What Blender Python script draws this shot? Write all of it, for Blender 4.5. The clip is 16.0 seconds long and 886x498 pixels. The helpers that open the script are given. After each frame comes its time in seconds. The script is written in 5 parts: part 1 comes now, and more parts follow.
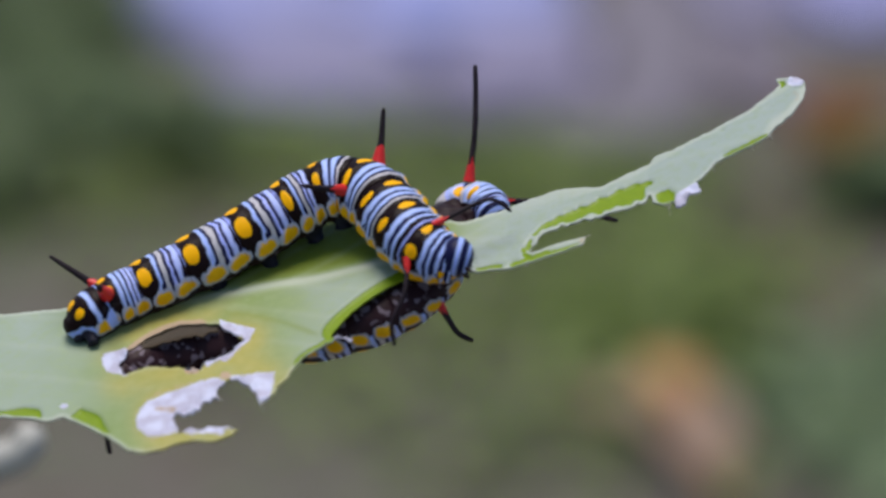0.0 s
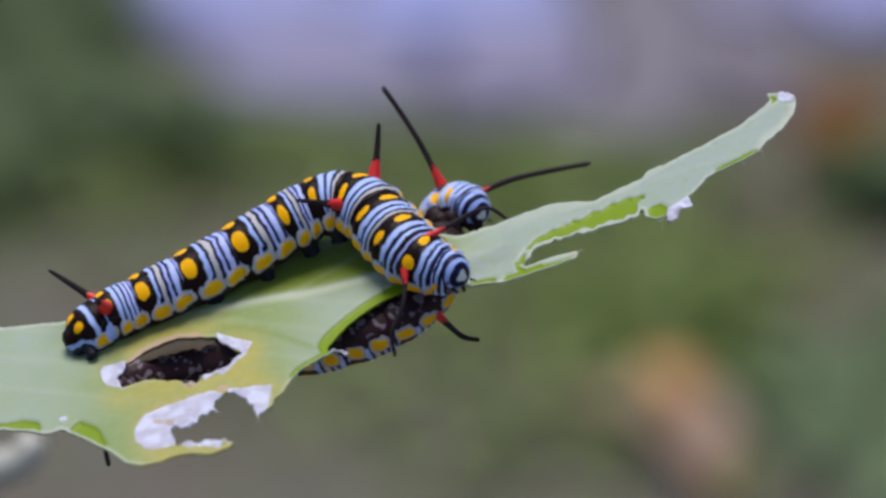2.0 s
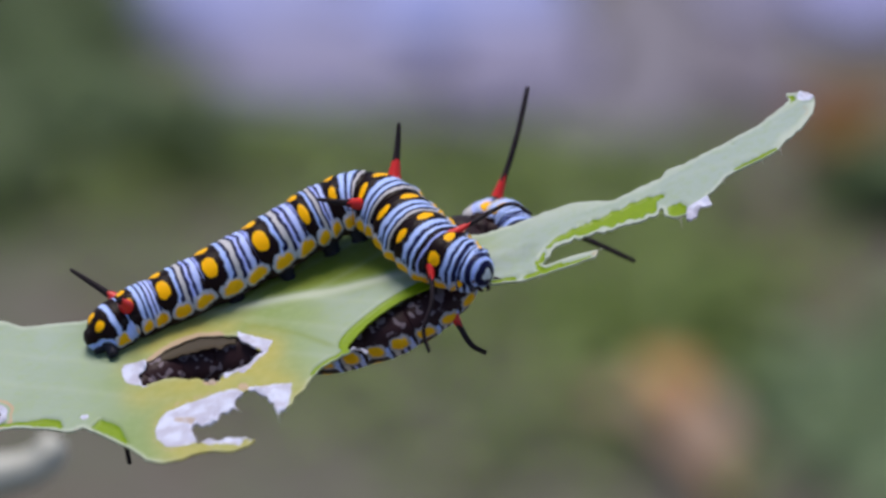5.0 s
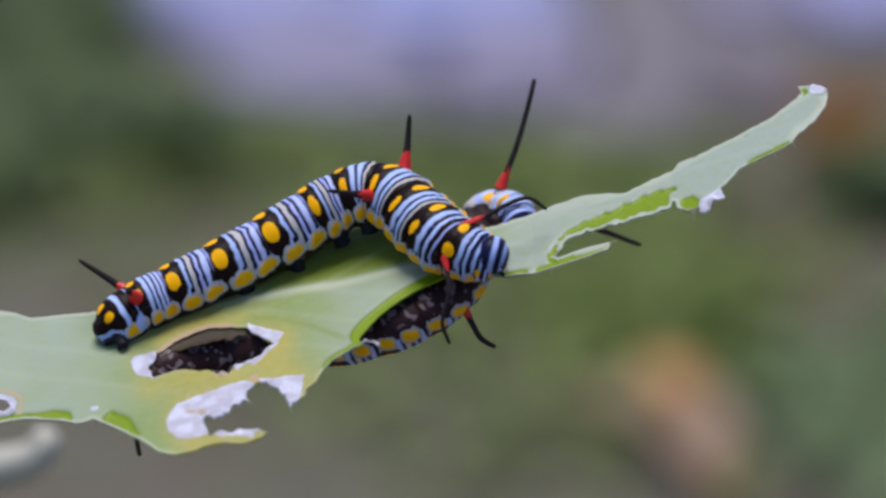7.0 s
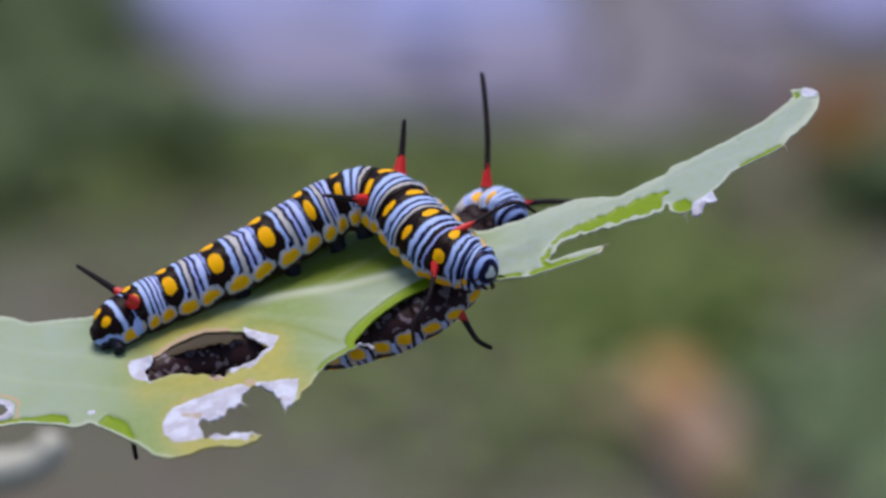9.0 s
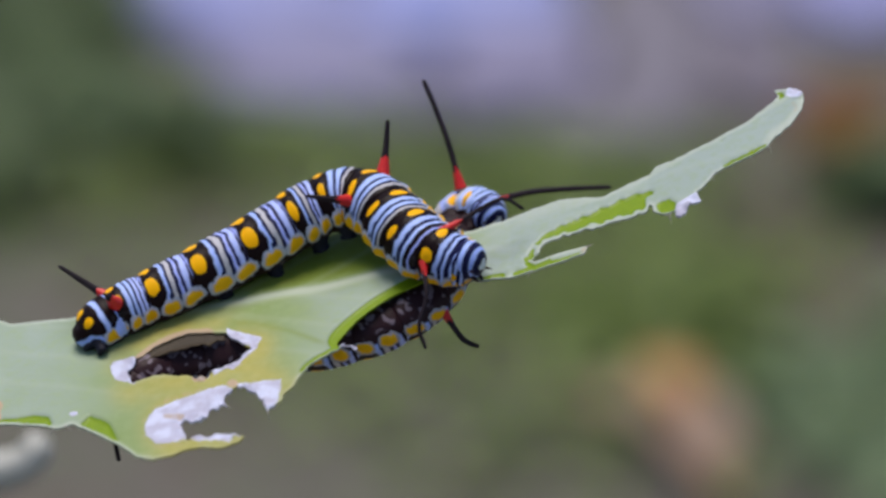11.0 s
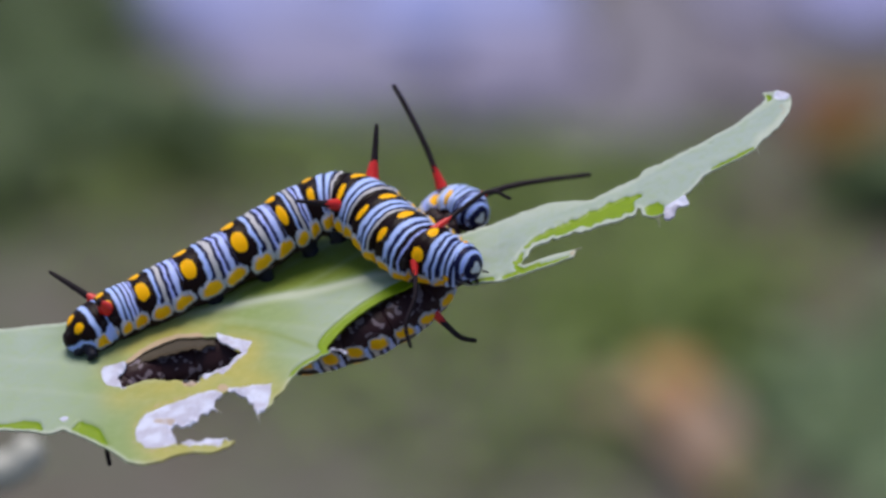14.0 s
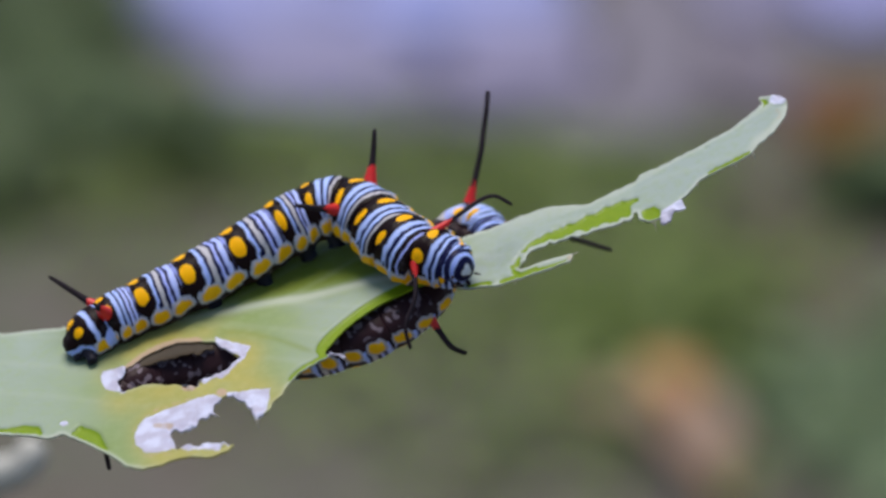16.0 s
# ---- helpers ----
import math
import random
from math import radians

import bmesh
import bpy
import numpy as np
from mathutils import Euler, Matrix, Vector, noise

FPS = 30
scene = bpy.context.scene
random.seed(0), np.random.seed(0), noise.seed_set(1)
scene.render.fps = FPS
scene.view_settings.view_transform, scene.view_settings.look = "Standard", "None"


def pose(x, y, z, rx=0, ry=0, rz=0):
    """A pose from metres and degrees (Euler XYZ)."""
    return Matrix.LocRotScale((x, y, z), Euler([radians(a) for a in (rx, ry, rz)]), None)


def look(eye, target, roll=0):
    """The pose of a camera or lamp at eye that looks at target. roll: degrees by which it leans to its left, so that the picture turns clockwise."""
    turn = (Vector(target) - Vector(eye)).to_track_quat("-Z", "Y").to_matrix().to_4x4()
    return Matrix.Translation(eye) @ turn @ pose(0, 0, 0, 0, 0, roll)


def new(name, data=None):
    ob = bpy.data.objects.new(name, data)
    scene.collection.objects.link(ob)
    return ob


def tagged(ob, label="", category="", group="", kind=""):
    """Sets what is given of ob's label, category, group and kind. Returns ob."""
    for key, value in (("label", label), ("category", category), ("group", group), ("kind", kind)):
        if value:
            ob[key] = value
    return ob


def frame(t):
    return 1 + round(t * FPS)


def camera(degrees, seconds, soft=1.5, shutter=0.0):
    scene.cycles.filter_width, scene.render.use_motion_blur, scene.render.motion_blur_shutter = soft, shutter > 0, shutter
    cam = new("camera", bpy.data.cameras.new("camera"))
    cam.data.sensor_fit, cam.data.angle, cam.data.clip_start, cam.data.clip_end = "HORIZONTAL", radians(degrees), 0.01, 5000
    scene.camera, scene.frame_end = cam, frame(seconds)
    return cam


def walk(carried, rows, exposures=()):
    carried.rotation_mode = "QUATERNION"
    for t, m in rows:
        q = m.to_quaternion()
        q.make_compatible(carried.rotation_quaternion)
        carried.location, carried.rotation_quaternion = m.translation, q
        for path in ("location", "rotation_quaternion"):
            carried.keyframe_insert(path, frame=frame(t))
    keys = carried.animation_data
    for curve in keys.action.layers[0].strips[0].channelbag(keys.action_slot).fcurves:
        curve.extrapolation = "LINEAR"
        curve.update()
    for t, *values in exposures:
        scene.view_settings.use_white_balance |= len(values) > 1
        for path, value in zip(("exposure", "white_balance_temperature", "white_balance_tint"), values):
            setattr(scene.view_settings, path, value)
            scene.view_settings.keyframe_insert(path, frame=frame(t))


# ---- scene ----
# ---- camera: a tripod macro lens, still, looking down at a leaf a hand's length away ----
EYE = Vector((0.0, 0.0, 0.42))
PITCH = 18.0
FOCUS = 0.350
cam = camera(10.61, 16.0, soft=3.0)
cam.data.dof.use_dof = True
cam.data.dof.focus_distance = 0.3515
cam.data.dof.aperture_fstop = 24.0
WAY = Vector((0, math.cos(radians(PITCH)), -math.sin(radians(PITCH))))
# the plant's axes: x across the view, y away from the lens, z up the picture plane
BASE = Matrix.Translation(EYE + FOCUS * WAY) @ pose(0, 0, 0, -PITCH, 0, 0)
walk(cam, [(0.0, look(EYE, EYE + WAY)), (16.0, look(EYE, EYE + WAY))],
     exposures=[(0.0, 0.0), (2.0, 0.03), (3.2, 0.06), (4.2, 0.09), (7.0, 0.01), (9.5, 0.0), (12.8, 0.05), (16.0, 0.03)])

# ---- light: soft, bluish daylight in open shade ----
world = bpy.data.worlds.new("sky")
scene.world = world
world.use_nodes = True
sky = world.node_tree.nodes.new("ShaderNodeTexSky")
sky.sky_type, sky.sun_disc = "NISHITA", False
sky.sun_elevation, sky.sun_rotation = radians(81), radians(-45)
sky.air_density, sky.dust_density, sky.ozone_density = 1.0, 0.6, 2.2
world.node_tree.links.new(sky.outputs["Color"], world.node_tree.nodes["Background"].inputs["Color"])
world.node_tree.nodes["Background"].inputs["Strength"].default_value = 0.098
sun = new("sun", bpy.data.lights.new("sun", "SUN"))
sun.data.energy, sun.data.angle, sun.data.color = 3.25, radians(34), (1.0, 0.93, 0.84)
sun.matrix_world = look((-0.11, 0.46, 1.30), (0, 0.33, 0.31))

# ---- materials ----
class Nodes:
    """A small builder for node materials."""

    def __init__(self, name):
        self.mat = bpy.data.materials.new(name)
        self.mat.use_nodes = True
        self.tree = self.mat.node_tree
        self.shader = self.tree.nodes["Principled BSDF"]

    def put(self, socket, value):
        if isinstance(value, bpy.types.NodeSocket):
            self.tree.links.new(value, socket)
        elif isinstance(value, tuple) and len(value) == 3 and socket.type == "RGBA":
            socket.default_value = (*value, 1)
        else:
            socket.default_value = value

    def add(self, kind, **inputs):
        node = self.tree.nodes.new(kind)
        for key, value in inputs.items():
            self.put(node.inputs[key.replace("_", " ")], value)
        return node

    def math(self, op, a, b=0.0, c=0.0):
        node = self.tree.nodes.new("ShaderNodeMath")
        node.operation = op
        for socket, value in zip(node.inputs, (a, b, c)):
            self.put(socket, value)
        return node.outputs[0]

    def attr(self, name):
        node = self.tree.nodes.new("ShaderNodeAttribute")
        node.attribute_name = name
        return node.outputs["Fac"]

    def noise(self, scale, detail=3.0, rough=0.55):
        where = self.tree.nodes.new("ShaderNodeTexCoord").outputs["Object"]
        return self.add("ShaderNodeTexNoise", Vector=where, Scale=scale, Detail=detail, Roughness=rough).outputs["Fac"]

    def step(self, value, low, high):
        node = self.tree.nodes.new("ShaderNodeMapRange")
        node.interpolation_type = "SMOOTHSTEP"
        for socket, v in zip(node.inputs, (value, low, high, 0.0, 1.0)):
            self.put(socket, v)
        return node.outputs[0]

    def mix(self, fac, a, b):
        node = self.tree.nodes.new("ShaderNodeMix")
        node.data_type = "RGBA"
        for socket, value in zip((node.inputs[0], node.inputs[6], node.inputs[7]), (fac, a, b)):
            self.put(socket, value)
        return node.outputs[2]

    def ramp(self, value, stops, mode="LINEAR"):
        node = self.tree.nodes.new("ShaderNodeValToRGB")
        node.color_ramp.interpolation = mode
        items = node.color_ramp.elements
        while len(items) < len(stops):
            items.new(0.5)
        for item, (at, colour) in zip(items, stops):
            item.position, item.color = at, (*colour, 1)
        self.put(node.inputs[0], value)
        return node.outputs["Color"]

    def done(self, colour, rough=0.5, bump=None, strength=0.3, depth=0.0001, **more):
        self.put(self.shader.inputs["Base Color"], colour)
        self.put(self.shader.inputs["Roughness"], rough)
        for key, value in more.items():
            self.put(self.shader.inputs[key.replace("_", " ")], value)
        if bump is not None:
            node = self.add("ShaderNodeBump", Height=bump, Strength=strength, Distance=depth)
            self.put(self.shader.inputs["Normal"], node.outputs[0])
        return self.mat


BLACK, WHITE, GREY = (0.009, 0.0025, 0.0035), (0.375, 0.50, 1.0), (0.56, 0.54, 0.59)
YELLOW, INK, LILAC = (0.98, 0.45, 0.0), (0.006, 0.007, 0.048), (0.405, 0.47, 0.98)

# the bands of one body ring between two dark spotted bands, from tail to head: where each begins
BANDS = [(0.0, LILAC), (0.20, WHITE), (0.505, INK), (0.570, GREY), (0.660, INK), (0.725, LILAC), (0.785, INK), (0.845, LILAC), (0.96, BLACK)]
WIDE_BANDS = [(0.0, BLACK), (0.41, WHITE), (0.555, INK), (0.63, WHITE), (0.745, INK), (0.81, GREY), (0.875, BLACK)]
SHOULDER_BANDS = [(0.0, BLACK), (0.42, WHITE), (0.555, INK), (0.65, WHITE), (0.735, BLACK), (0.84, LILAC), (0.89, BLACK)]
CHEST_BANDS = [(0.0, BLACK), (0.47, WHITE), (0.59, INK), (0.68, WHITE), (0.775, INK), (0.895, WHITE)]
STERN_BANDS = [(0.0, BLACK), (0.36, WHITE), (0.49, INK), (0.55, WHITE), (0.65, INK), (0.71, LILAC), (0.80, INK), (0.85, LILAC), (0.95, BLACK)]
TAIL_BANDS = [(0.0, BLACK), (0.50, WHITE), (0.66, BLACK), (0.93, WHITE), (0.97, BLACK)]
NECK_BANDS = [(0.0, WHITE), (0.04, INK), (0.29, WHITE), (0.48, INK), (0.75, WHITE), (0.91, INK)]
THORAX_BANDS = [(0.0, GREY), (0.48, LILAC), (0.94, INK)]
BREAST_BANDS = [(0.0, GREY), (0.34, WHITE), (0.82, INK), (0.87, WHITE)]
NAPE_BANDS = [(0.0, WHITE), (0.16, INK), (0.30, WHITE), (0.56, INK), (0.78, LILAC)]


def edged(marks, soft):
    """Ramp stops for bands with slightly soft edges; the pale ones are lightest along their middle."""
    stops = [marks[0]]
    for k, (at, colour) in enumerate(marks):
        end = marks[k + 1][0] if k + 1 < len(marks) else 1.0
        if k:
            stops += [(at - soft, marks[k - 1][1]), (at + soft, colour)]
        if colour in (WHITE, LILAC) and end - at > 0.08:
            stops.append(((at + end) / 2, tuple(c + (top - c) * 0.55 for c, top in zip(colour, (0.62, 0.74, 1.0)))))
    return stops


def body_material(name, marks=BANDS, spot=(0.185, 0.175, 0.128, 0.122), belly=(0.020, 0.008, 0.010), side=0.505, beads=((0.44, 0.240), (0.915, 0.235)), pale=(0.46, 0.48, 0.62), dark=0.205, lean=0.16, patch=None, blotch=0.61):
    """Banded skin: a dark band with a pair of yellow spots, pale stripes, yellow beads along the side and a dark belly."""
    n = Nodes(name)
    fine, broad = n.noise(2600.0, 2.0), n.noise(700.0, 2.0)
    wave = n.math("SUBTRACT", n.math("ADD", n.math("MULTIPLY", broad, 0.65), n.math("MULTIPLY", n.noise(1500.0, 2.0), 0.35)), 0.5)
    v = n.math("ADD", n.attr("sv"), n.math("MULTIPLY", wave, 0.07))
    u = n.math("ADD", n.math("ADD", n.attr("su"), n.math("MULTIPLY", wave, 0.17)), n.math("MULTIPLY", n.math("SUBTRACT", v, 0.2), lean))
    bands = n.ramp(u, edged(marks, 0.009))
    bands = n.mix(n.math("MULTIPLY", n.step(n.noise(1300.0), 0.55, 0.80), 0.22), bands, n.mix(0.5, bands, (0.34, 0.33, 0.36)))

    def off(cu):
        return n.math("WRAP", n.math("SUBTRACT", u, cu), 0.5, -0.5)

    def oval(cu, cv, ru, rv, soft=0.12, square=2.2):
        du, dv = n.math("DIVIDE", off(cu), ru), n.math("DIVIDE", n.math("SUBTRACT", v, cv), rv)
        return n.step(n.math("ADD", n.math("POWER", n.math("ABSOLUTE", du), square), n.math("POWER", n.math("ABSOLUTE", dv), square)), 1.0 + soft, 1.0 - soft)

    colour = bands
    if dark:
        width = n.math("SUBTRACT", dark, n.math("MULTIPLY", n.step(v, 0.33, 0.54), dark - 0.055))
        gap = n.math("ABSOLUTE", off(0.222))
        colour = n.mix(n.step(n.math("SUBTRACT", gap, width), 0.014, -0.014), colour, BLACK)
    yellow = n.mix(n.noise(1800.0), YELLOW, (0.98, 0.51, 0.0))
    colour = n.mix(oval(*spot), colour, yellow)
    colour = n.mix(n.step(v, side + 0.015, side + 0.035), colour, belly)
    if beads:
        v = n.math("ADD", v, n.math("MULTIPLY", n.math("SUBTRACT", n.noise(1900.0, 2.0), 0.5), 0.11))
        for at, half in beads:
            colour = n.mix(oval(at + 0.06, side - 0.105, 0.034, 0.055, 0.3), colour, INK)
        for at, half in beads:
            colour = n.mix(oval(at, side, half, 0.108, 0.14, 2.8), colour, pale)
        for at, half in beads:
            colour = n.mix(oval(at, side + 0.002, half * 0.76, 0.074, 0.30, 2.4), colour, n.mix(fine, (0.88, 0.43, 0.004), (0.95, 0.54, 0.01)))
    if patch:
        colour = n.mix(oval(*patch), colour, WHITE)
    marks_low = n.math("MULTIPLY", n.step(n.noise(1250.0, 1.5), blotch, blotch + 0.05), n.step(v, side + 0.13, side + 0.17))
    colour = n.mix(n.math("MULTIPLY", marks_low, 0.62), colour, (0.27, 0.22, 0.27))
    return n.done(colour, 0.46, n.math("ADD", fine, n.math("MULTIPLY", broad, 0.5)), 0.35, 0.00012, Specular_IOR_Level=0.12)


def head_material():
    n = Nodes("head_capsule")
    u = n.math("ADD", n.attr("su"), n.math("MULTIPLY", n.math("SUBTRACT", n.noise(900.0), 0.5), 0.05))
    marks = [(0.0, (0.72, 0.78, 0.84)), (0.155, INK), (0.37, WHITE), (0.51, INK), (0.70, WHITE), (0.86, INK)]
    stops = [marks[0]]
    for (_, before), (at, colour) in zip(marks, marks[1:]):
        stops += [(at - 0.012, before), (at + 0.012, colour)]
    return n.done(n.ramp(u, stops), 0.42, n.noise(3000.0), 0.2, 0.00008, Specular_IOR_Level=0.15)


def plain(name, a, b, scale, rough=0.5, bump=0.25, depth=0.0001, **more):
    n = Nodes(name)
    grain = n.noise(scale)
    return n.done(n.mix(n.step(n.noise(scale * 0.23), 0.35, 0.65), a, n.mix(grain, a, b)), rough, grain, bump, depth, **more)


def leaf_material(name, side):
    n = Nodes(name)
    fine, broad = n.noise(1500.0, 4.0), n.noise(140.0, 3.0)
    net = n.add("ShaderNodeTexVoronoi", Vector=n.tree.nodes.new("ShaderNodeTexCoord").outputs["Object"], Scale=900.0)
    net.feature = "DISTANCE_TO_EDGE"
    bloom = n.mix(n.step(n.math("ADD", n.attr("wax"), n.math("MULTIPLY", n.math("SUBTRACT", broad, 0.5), 0.6)), 0.0, 1.0), (0.25, 0.345, 0.085), (0.415, 0.495, 0.465))
    if side == "under":
        bloom = n.mix(broad, (0.33, 0.42, 0.26), (0.40, 0.48, 0.33))
    colour = n.mix(n.math("MULTIPLY", n.step(fine, 0.42, 0.7), 0.35), bloom, (0.36, 0.46, 0.22))
    # this green also carries the shade painted beneath the arched body
    colour = n.mix(n.math("MULTIPLY", n.attr("green"), 0.75), colour, (0.20, 0.265, 0.010))
    colour = n.mix(n.math("MULTIPLY", n.attr("vein"), 0.68), colour, (0.62, 0.66, 0.58))
    colour = n.mix(n.math("MULTIPLY", n.attr("stain"), n.step(broad, 0.25, 0.6)), colour, n.mix(fine, (0.40, 0.365, 0.055), (0.54, 0.485, 0.16)))
    dry = n.step(n.math("ADD", n.attr("dry"), n.math("MULTIPLY", n.math("SUBTRACT", fine, 0.5), 0.25)), 0.45, 0.60)
    colour = n.mix(dry, colour, n.mix(n.step(n.noise(800.0), 0.35, 0.62), (0.74, 0.76, 0.98), (0.56, 0.54, 0.70)))
    colour = n.mix(n.step(n.math("ADD", n.attr("brown"), n.math("MULTIPLY", n.math("SUBTRACT", fine, 0.5), 0.5)), 0.45, 0.65), colour, n.mix(dry, (0.55, 0.40, 0.27), (0.56, 0.45, 0.40)))
    colour = n.mix(n.step(n.attr("rim"), 0.42, 0.58), colour, n.mix(fine, (0.165, 0.28, 0.003), (0.275, 0.39, 0.006)))
    lumps = n.math("ADD", n.math("MULTIPLY", fine, 0.5), n.math("ADD", n.math("MULTIPLY", n.step(net.outputs[0], 0.0, 0.12), 0.07), n.attr("dry")))
    mat = n.done(colour, n.math("ADD", 0.46, n.math("MULTIPLY", dry, 0.35)), lumps, 0.35, 0.00018, Specular_IOR_Level=0.3)
    glow = n.add("ShaderNodeBsdfTranslucent", Color=n.mix(0.5, colour, (0.45, 0.55, 0.05)))
    blend = n.add("ShaderNodeMixShader", Fac=0.16)
    n.tree.links.new(n.shader.outputs[0], blend.inputs[1])
    n.tree.links.new(glow.outputs[0], blend.inputs[2])
    n.tree.links.new(blend.outputs[0], n.tree.nodes["Material Output"].inputs["Surface"])
    return mat


M_BODY = body_material("banded_skin")
M_REAR = body_material("dull_banded_skin", belly=(0.030, 0.013, 0.017), pale=(0.40, 0.39, 0.45), side=0.52, beads=((0.23, 0.195), (0.73, 0.195)), blotch=0.565)
M_WIDE = body_material("broad_banded_skin", WIDE_BANDS, (0.20, 0.165, 0.10, 0.105), dark=0.0, lean=0.0)
M_SHOULDER = body_material("banded_shoulder_skin", SHOULDER_BANDS, (0.20, 0.165, 0.105, 0.095), dark=0.0, lean=0.0)
M_CHEST = body_material("banded_chest_skin", CHEST_BANDS, (0.22, 0.165, 0.155, 0.082), dark=0.0, lean=0.0)
M_NECK = body_material("banded_neck_skin", NECK_BANDS, (0.30, 0.385, 0.20, 0.06), beads=None, dark=0.0, lean=0.0, side=0.60)
M_STERN = body_material("banded_stern_skin", STERN_BANDS, (0.16, 0.13, 0.11, 0.07), dark=0.0)
M_TAIL = body_material("banded_tail_skin", TAIL_BANDS, (0.20, 0.14, 0.13, 0.075), dark=0.0, beads=((0.60, 0.27),), patch=(0.03, 0.47, 0.32, 0.13))
M_THORAX = body_material("banded_thorax_skin", THORAX_BANDS, (0.87, 0.46, 0.13, 0.10), side=0.60, beads=None, dark=0.0, lean=0.0)
M_BREAST = body_material("banded_breast_skin", BREAST_BANDS, (0.74, 0.47, 0.15, 0.13), side=0.62, beads=None, dark=0.0, lean=0.0)
M_NAPE = body_material("banded_nape_skin", NAPE_BANDS, (0.3, -2.0, 0.1, 0.1), side=0.68, beads=None, dark=0.0, lean=0.0)
M_HEAD = head_material()
M_BELLY = plain("maroon_black_skin", (0.014, 0.006, 0.009), (0.05, 0.026, 0.03), 1400.0, 0.55, Specular_IOR_Level=0.2)
M_LEG = plain("blue_black_leg", (0.007, 0.007, 0.016), (0.022, 0.024, 0.05), 1600.0, 0.6, Specular_IOR_Level=0.2)
M_RED = plain("red_tentacle_base", (0.62, 0.010, 0.012), (0.76, 0.032, 0.022), 1500.0, 0.42)
M_TENT = plain("black_tentacle", (0.014, 0.008, 0.013), (0.034, 0.022, 0.032), 1800.0, 0.65, 0.5, Specular_IOR_Level=0.2)
M_FIBRE = plain("pale_fibre", (0.42, 0.40, 0.34), (0.55, 0.52, 0.46), 900.0, 0.7)
M_HOLE_SHEET = plain("dark_brown_sheet", (0.030, 0.018, 0.008), (0.095, 0.062, 0.026), 500.0, 0.7)
M_LEAF = leaf_material("waxy_leaf_top", "top")
M_UNDER = leaf_material("waxy_leaf_under", "under")


def link_mesh(name, verts, faces, materials, parent=None, label="", slots=None, attributes=None, pivot=(0, 0, 0), smooth=True):
    """One mesh object from coordinates in millimetres in its thing's space, turning about pivot."""
    mesh = bpy.data.meshes.new(name)
    p = Vector(pivot)
    mesh.from_pydata([((v[0] - p.x) / 1000, (v[1] - p.y) / 1000, (v[2] - p.z) / 1000) for v in verts], [], faces)
    for m in materials:
        mesh.materials.append(m)
    if slots is not None:
        mesh.polygons.foreach_set("material_index", slots)
    mesh.polygons.foreach_set("use_smooth", [smooth] * len(faces))
    for key, values in (attributes or {}).items():
        mesh.attributes.new(key, "FLOAT", "POINT").data.foreach_set("value", np.asarray(values, dtype=np.float32))
    mesh.update()
    ob = new(name, mesh)
    if parent is not None:
        ob.parent = parent
        offset = Vector(parent.get("pivot_mm", (0, 0, 0)))
        ob.location = (p - offset) / 1000
    ob["pivot_mm"] = tuple(p)
    return tagged(ob, label)


def curve_through(rows, steps):
    """Catmull-Rom points through rows of numbers."""
    rows = np.array(rows, float)
    wide = np.vstack([2 * rows[0] - rows[1], rows, 2 * rows[-1] - rows[-2]])
    out = []
    for i in range(len(rows) - 1):
        a, b, c, d = wide[i:i + 4]
        for k in range(steps):
            t = k / steps
            out.append(0.5 * (2 * b + (c - a) * t + (2 * a - 5 * b + 4 * c - d) * t * t + (3 * b - a - 3 * c + d) * t ** 3))
    out.append(rows[-1])
    return np.array(out)


def unit(v):
    return v / np.linalg.norm(v)


class Spine:
    """A body's axis: places, widths and the way of its back along the length, in millimetres."""

    def __init__(self, rows, backs):
        self.rows = curve_through(rows, 40)
        gaps = np.linalg.norm(np.diff(self.rows[:, :3], axis=0), axis=1)
        self.s = np.concatenate([[0.0], np.cumsum(gaps)])
        self.length = self.s[-1]
        self.backs = backs

    def at(self, s):
        p = np.array([np.interp(s, self.s, self.rows[:, k]) for k in range(4)])
        a = np.array([np.interp(s - 0.25, self.s, self.rows[:, k]) for k in range(3)])
        b = np.array([np.interp(s + 0.25, self.s, self.rows[:, k]) for k in range(3)])
        way = unit(b - a)
        back = np.array([np.interp(s, [r[0] for r in self.backs], [r[1 + k] for r in self.backs]) for k in range(3)])
        up = unit(back - way * np.dot(back, way))
        return p[:3], p[3], way, up, np.cross(way, up)


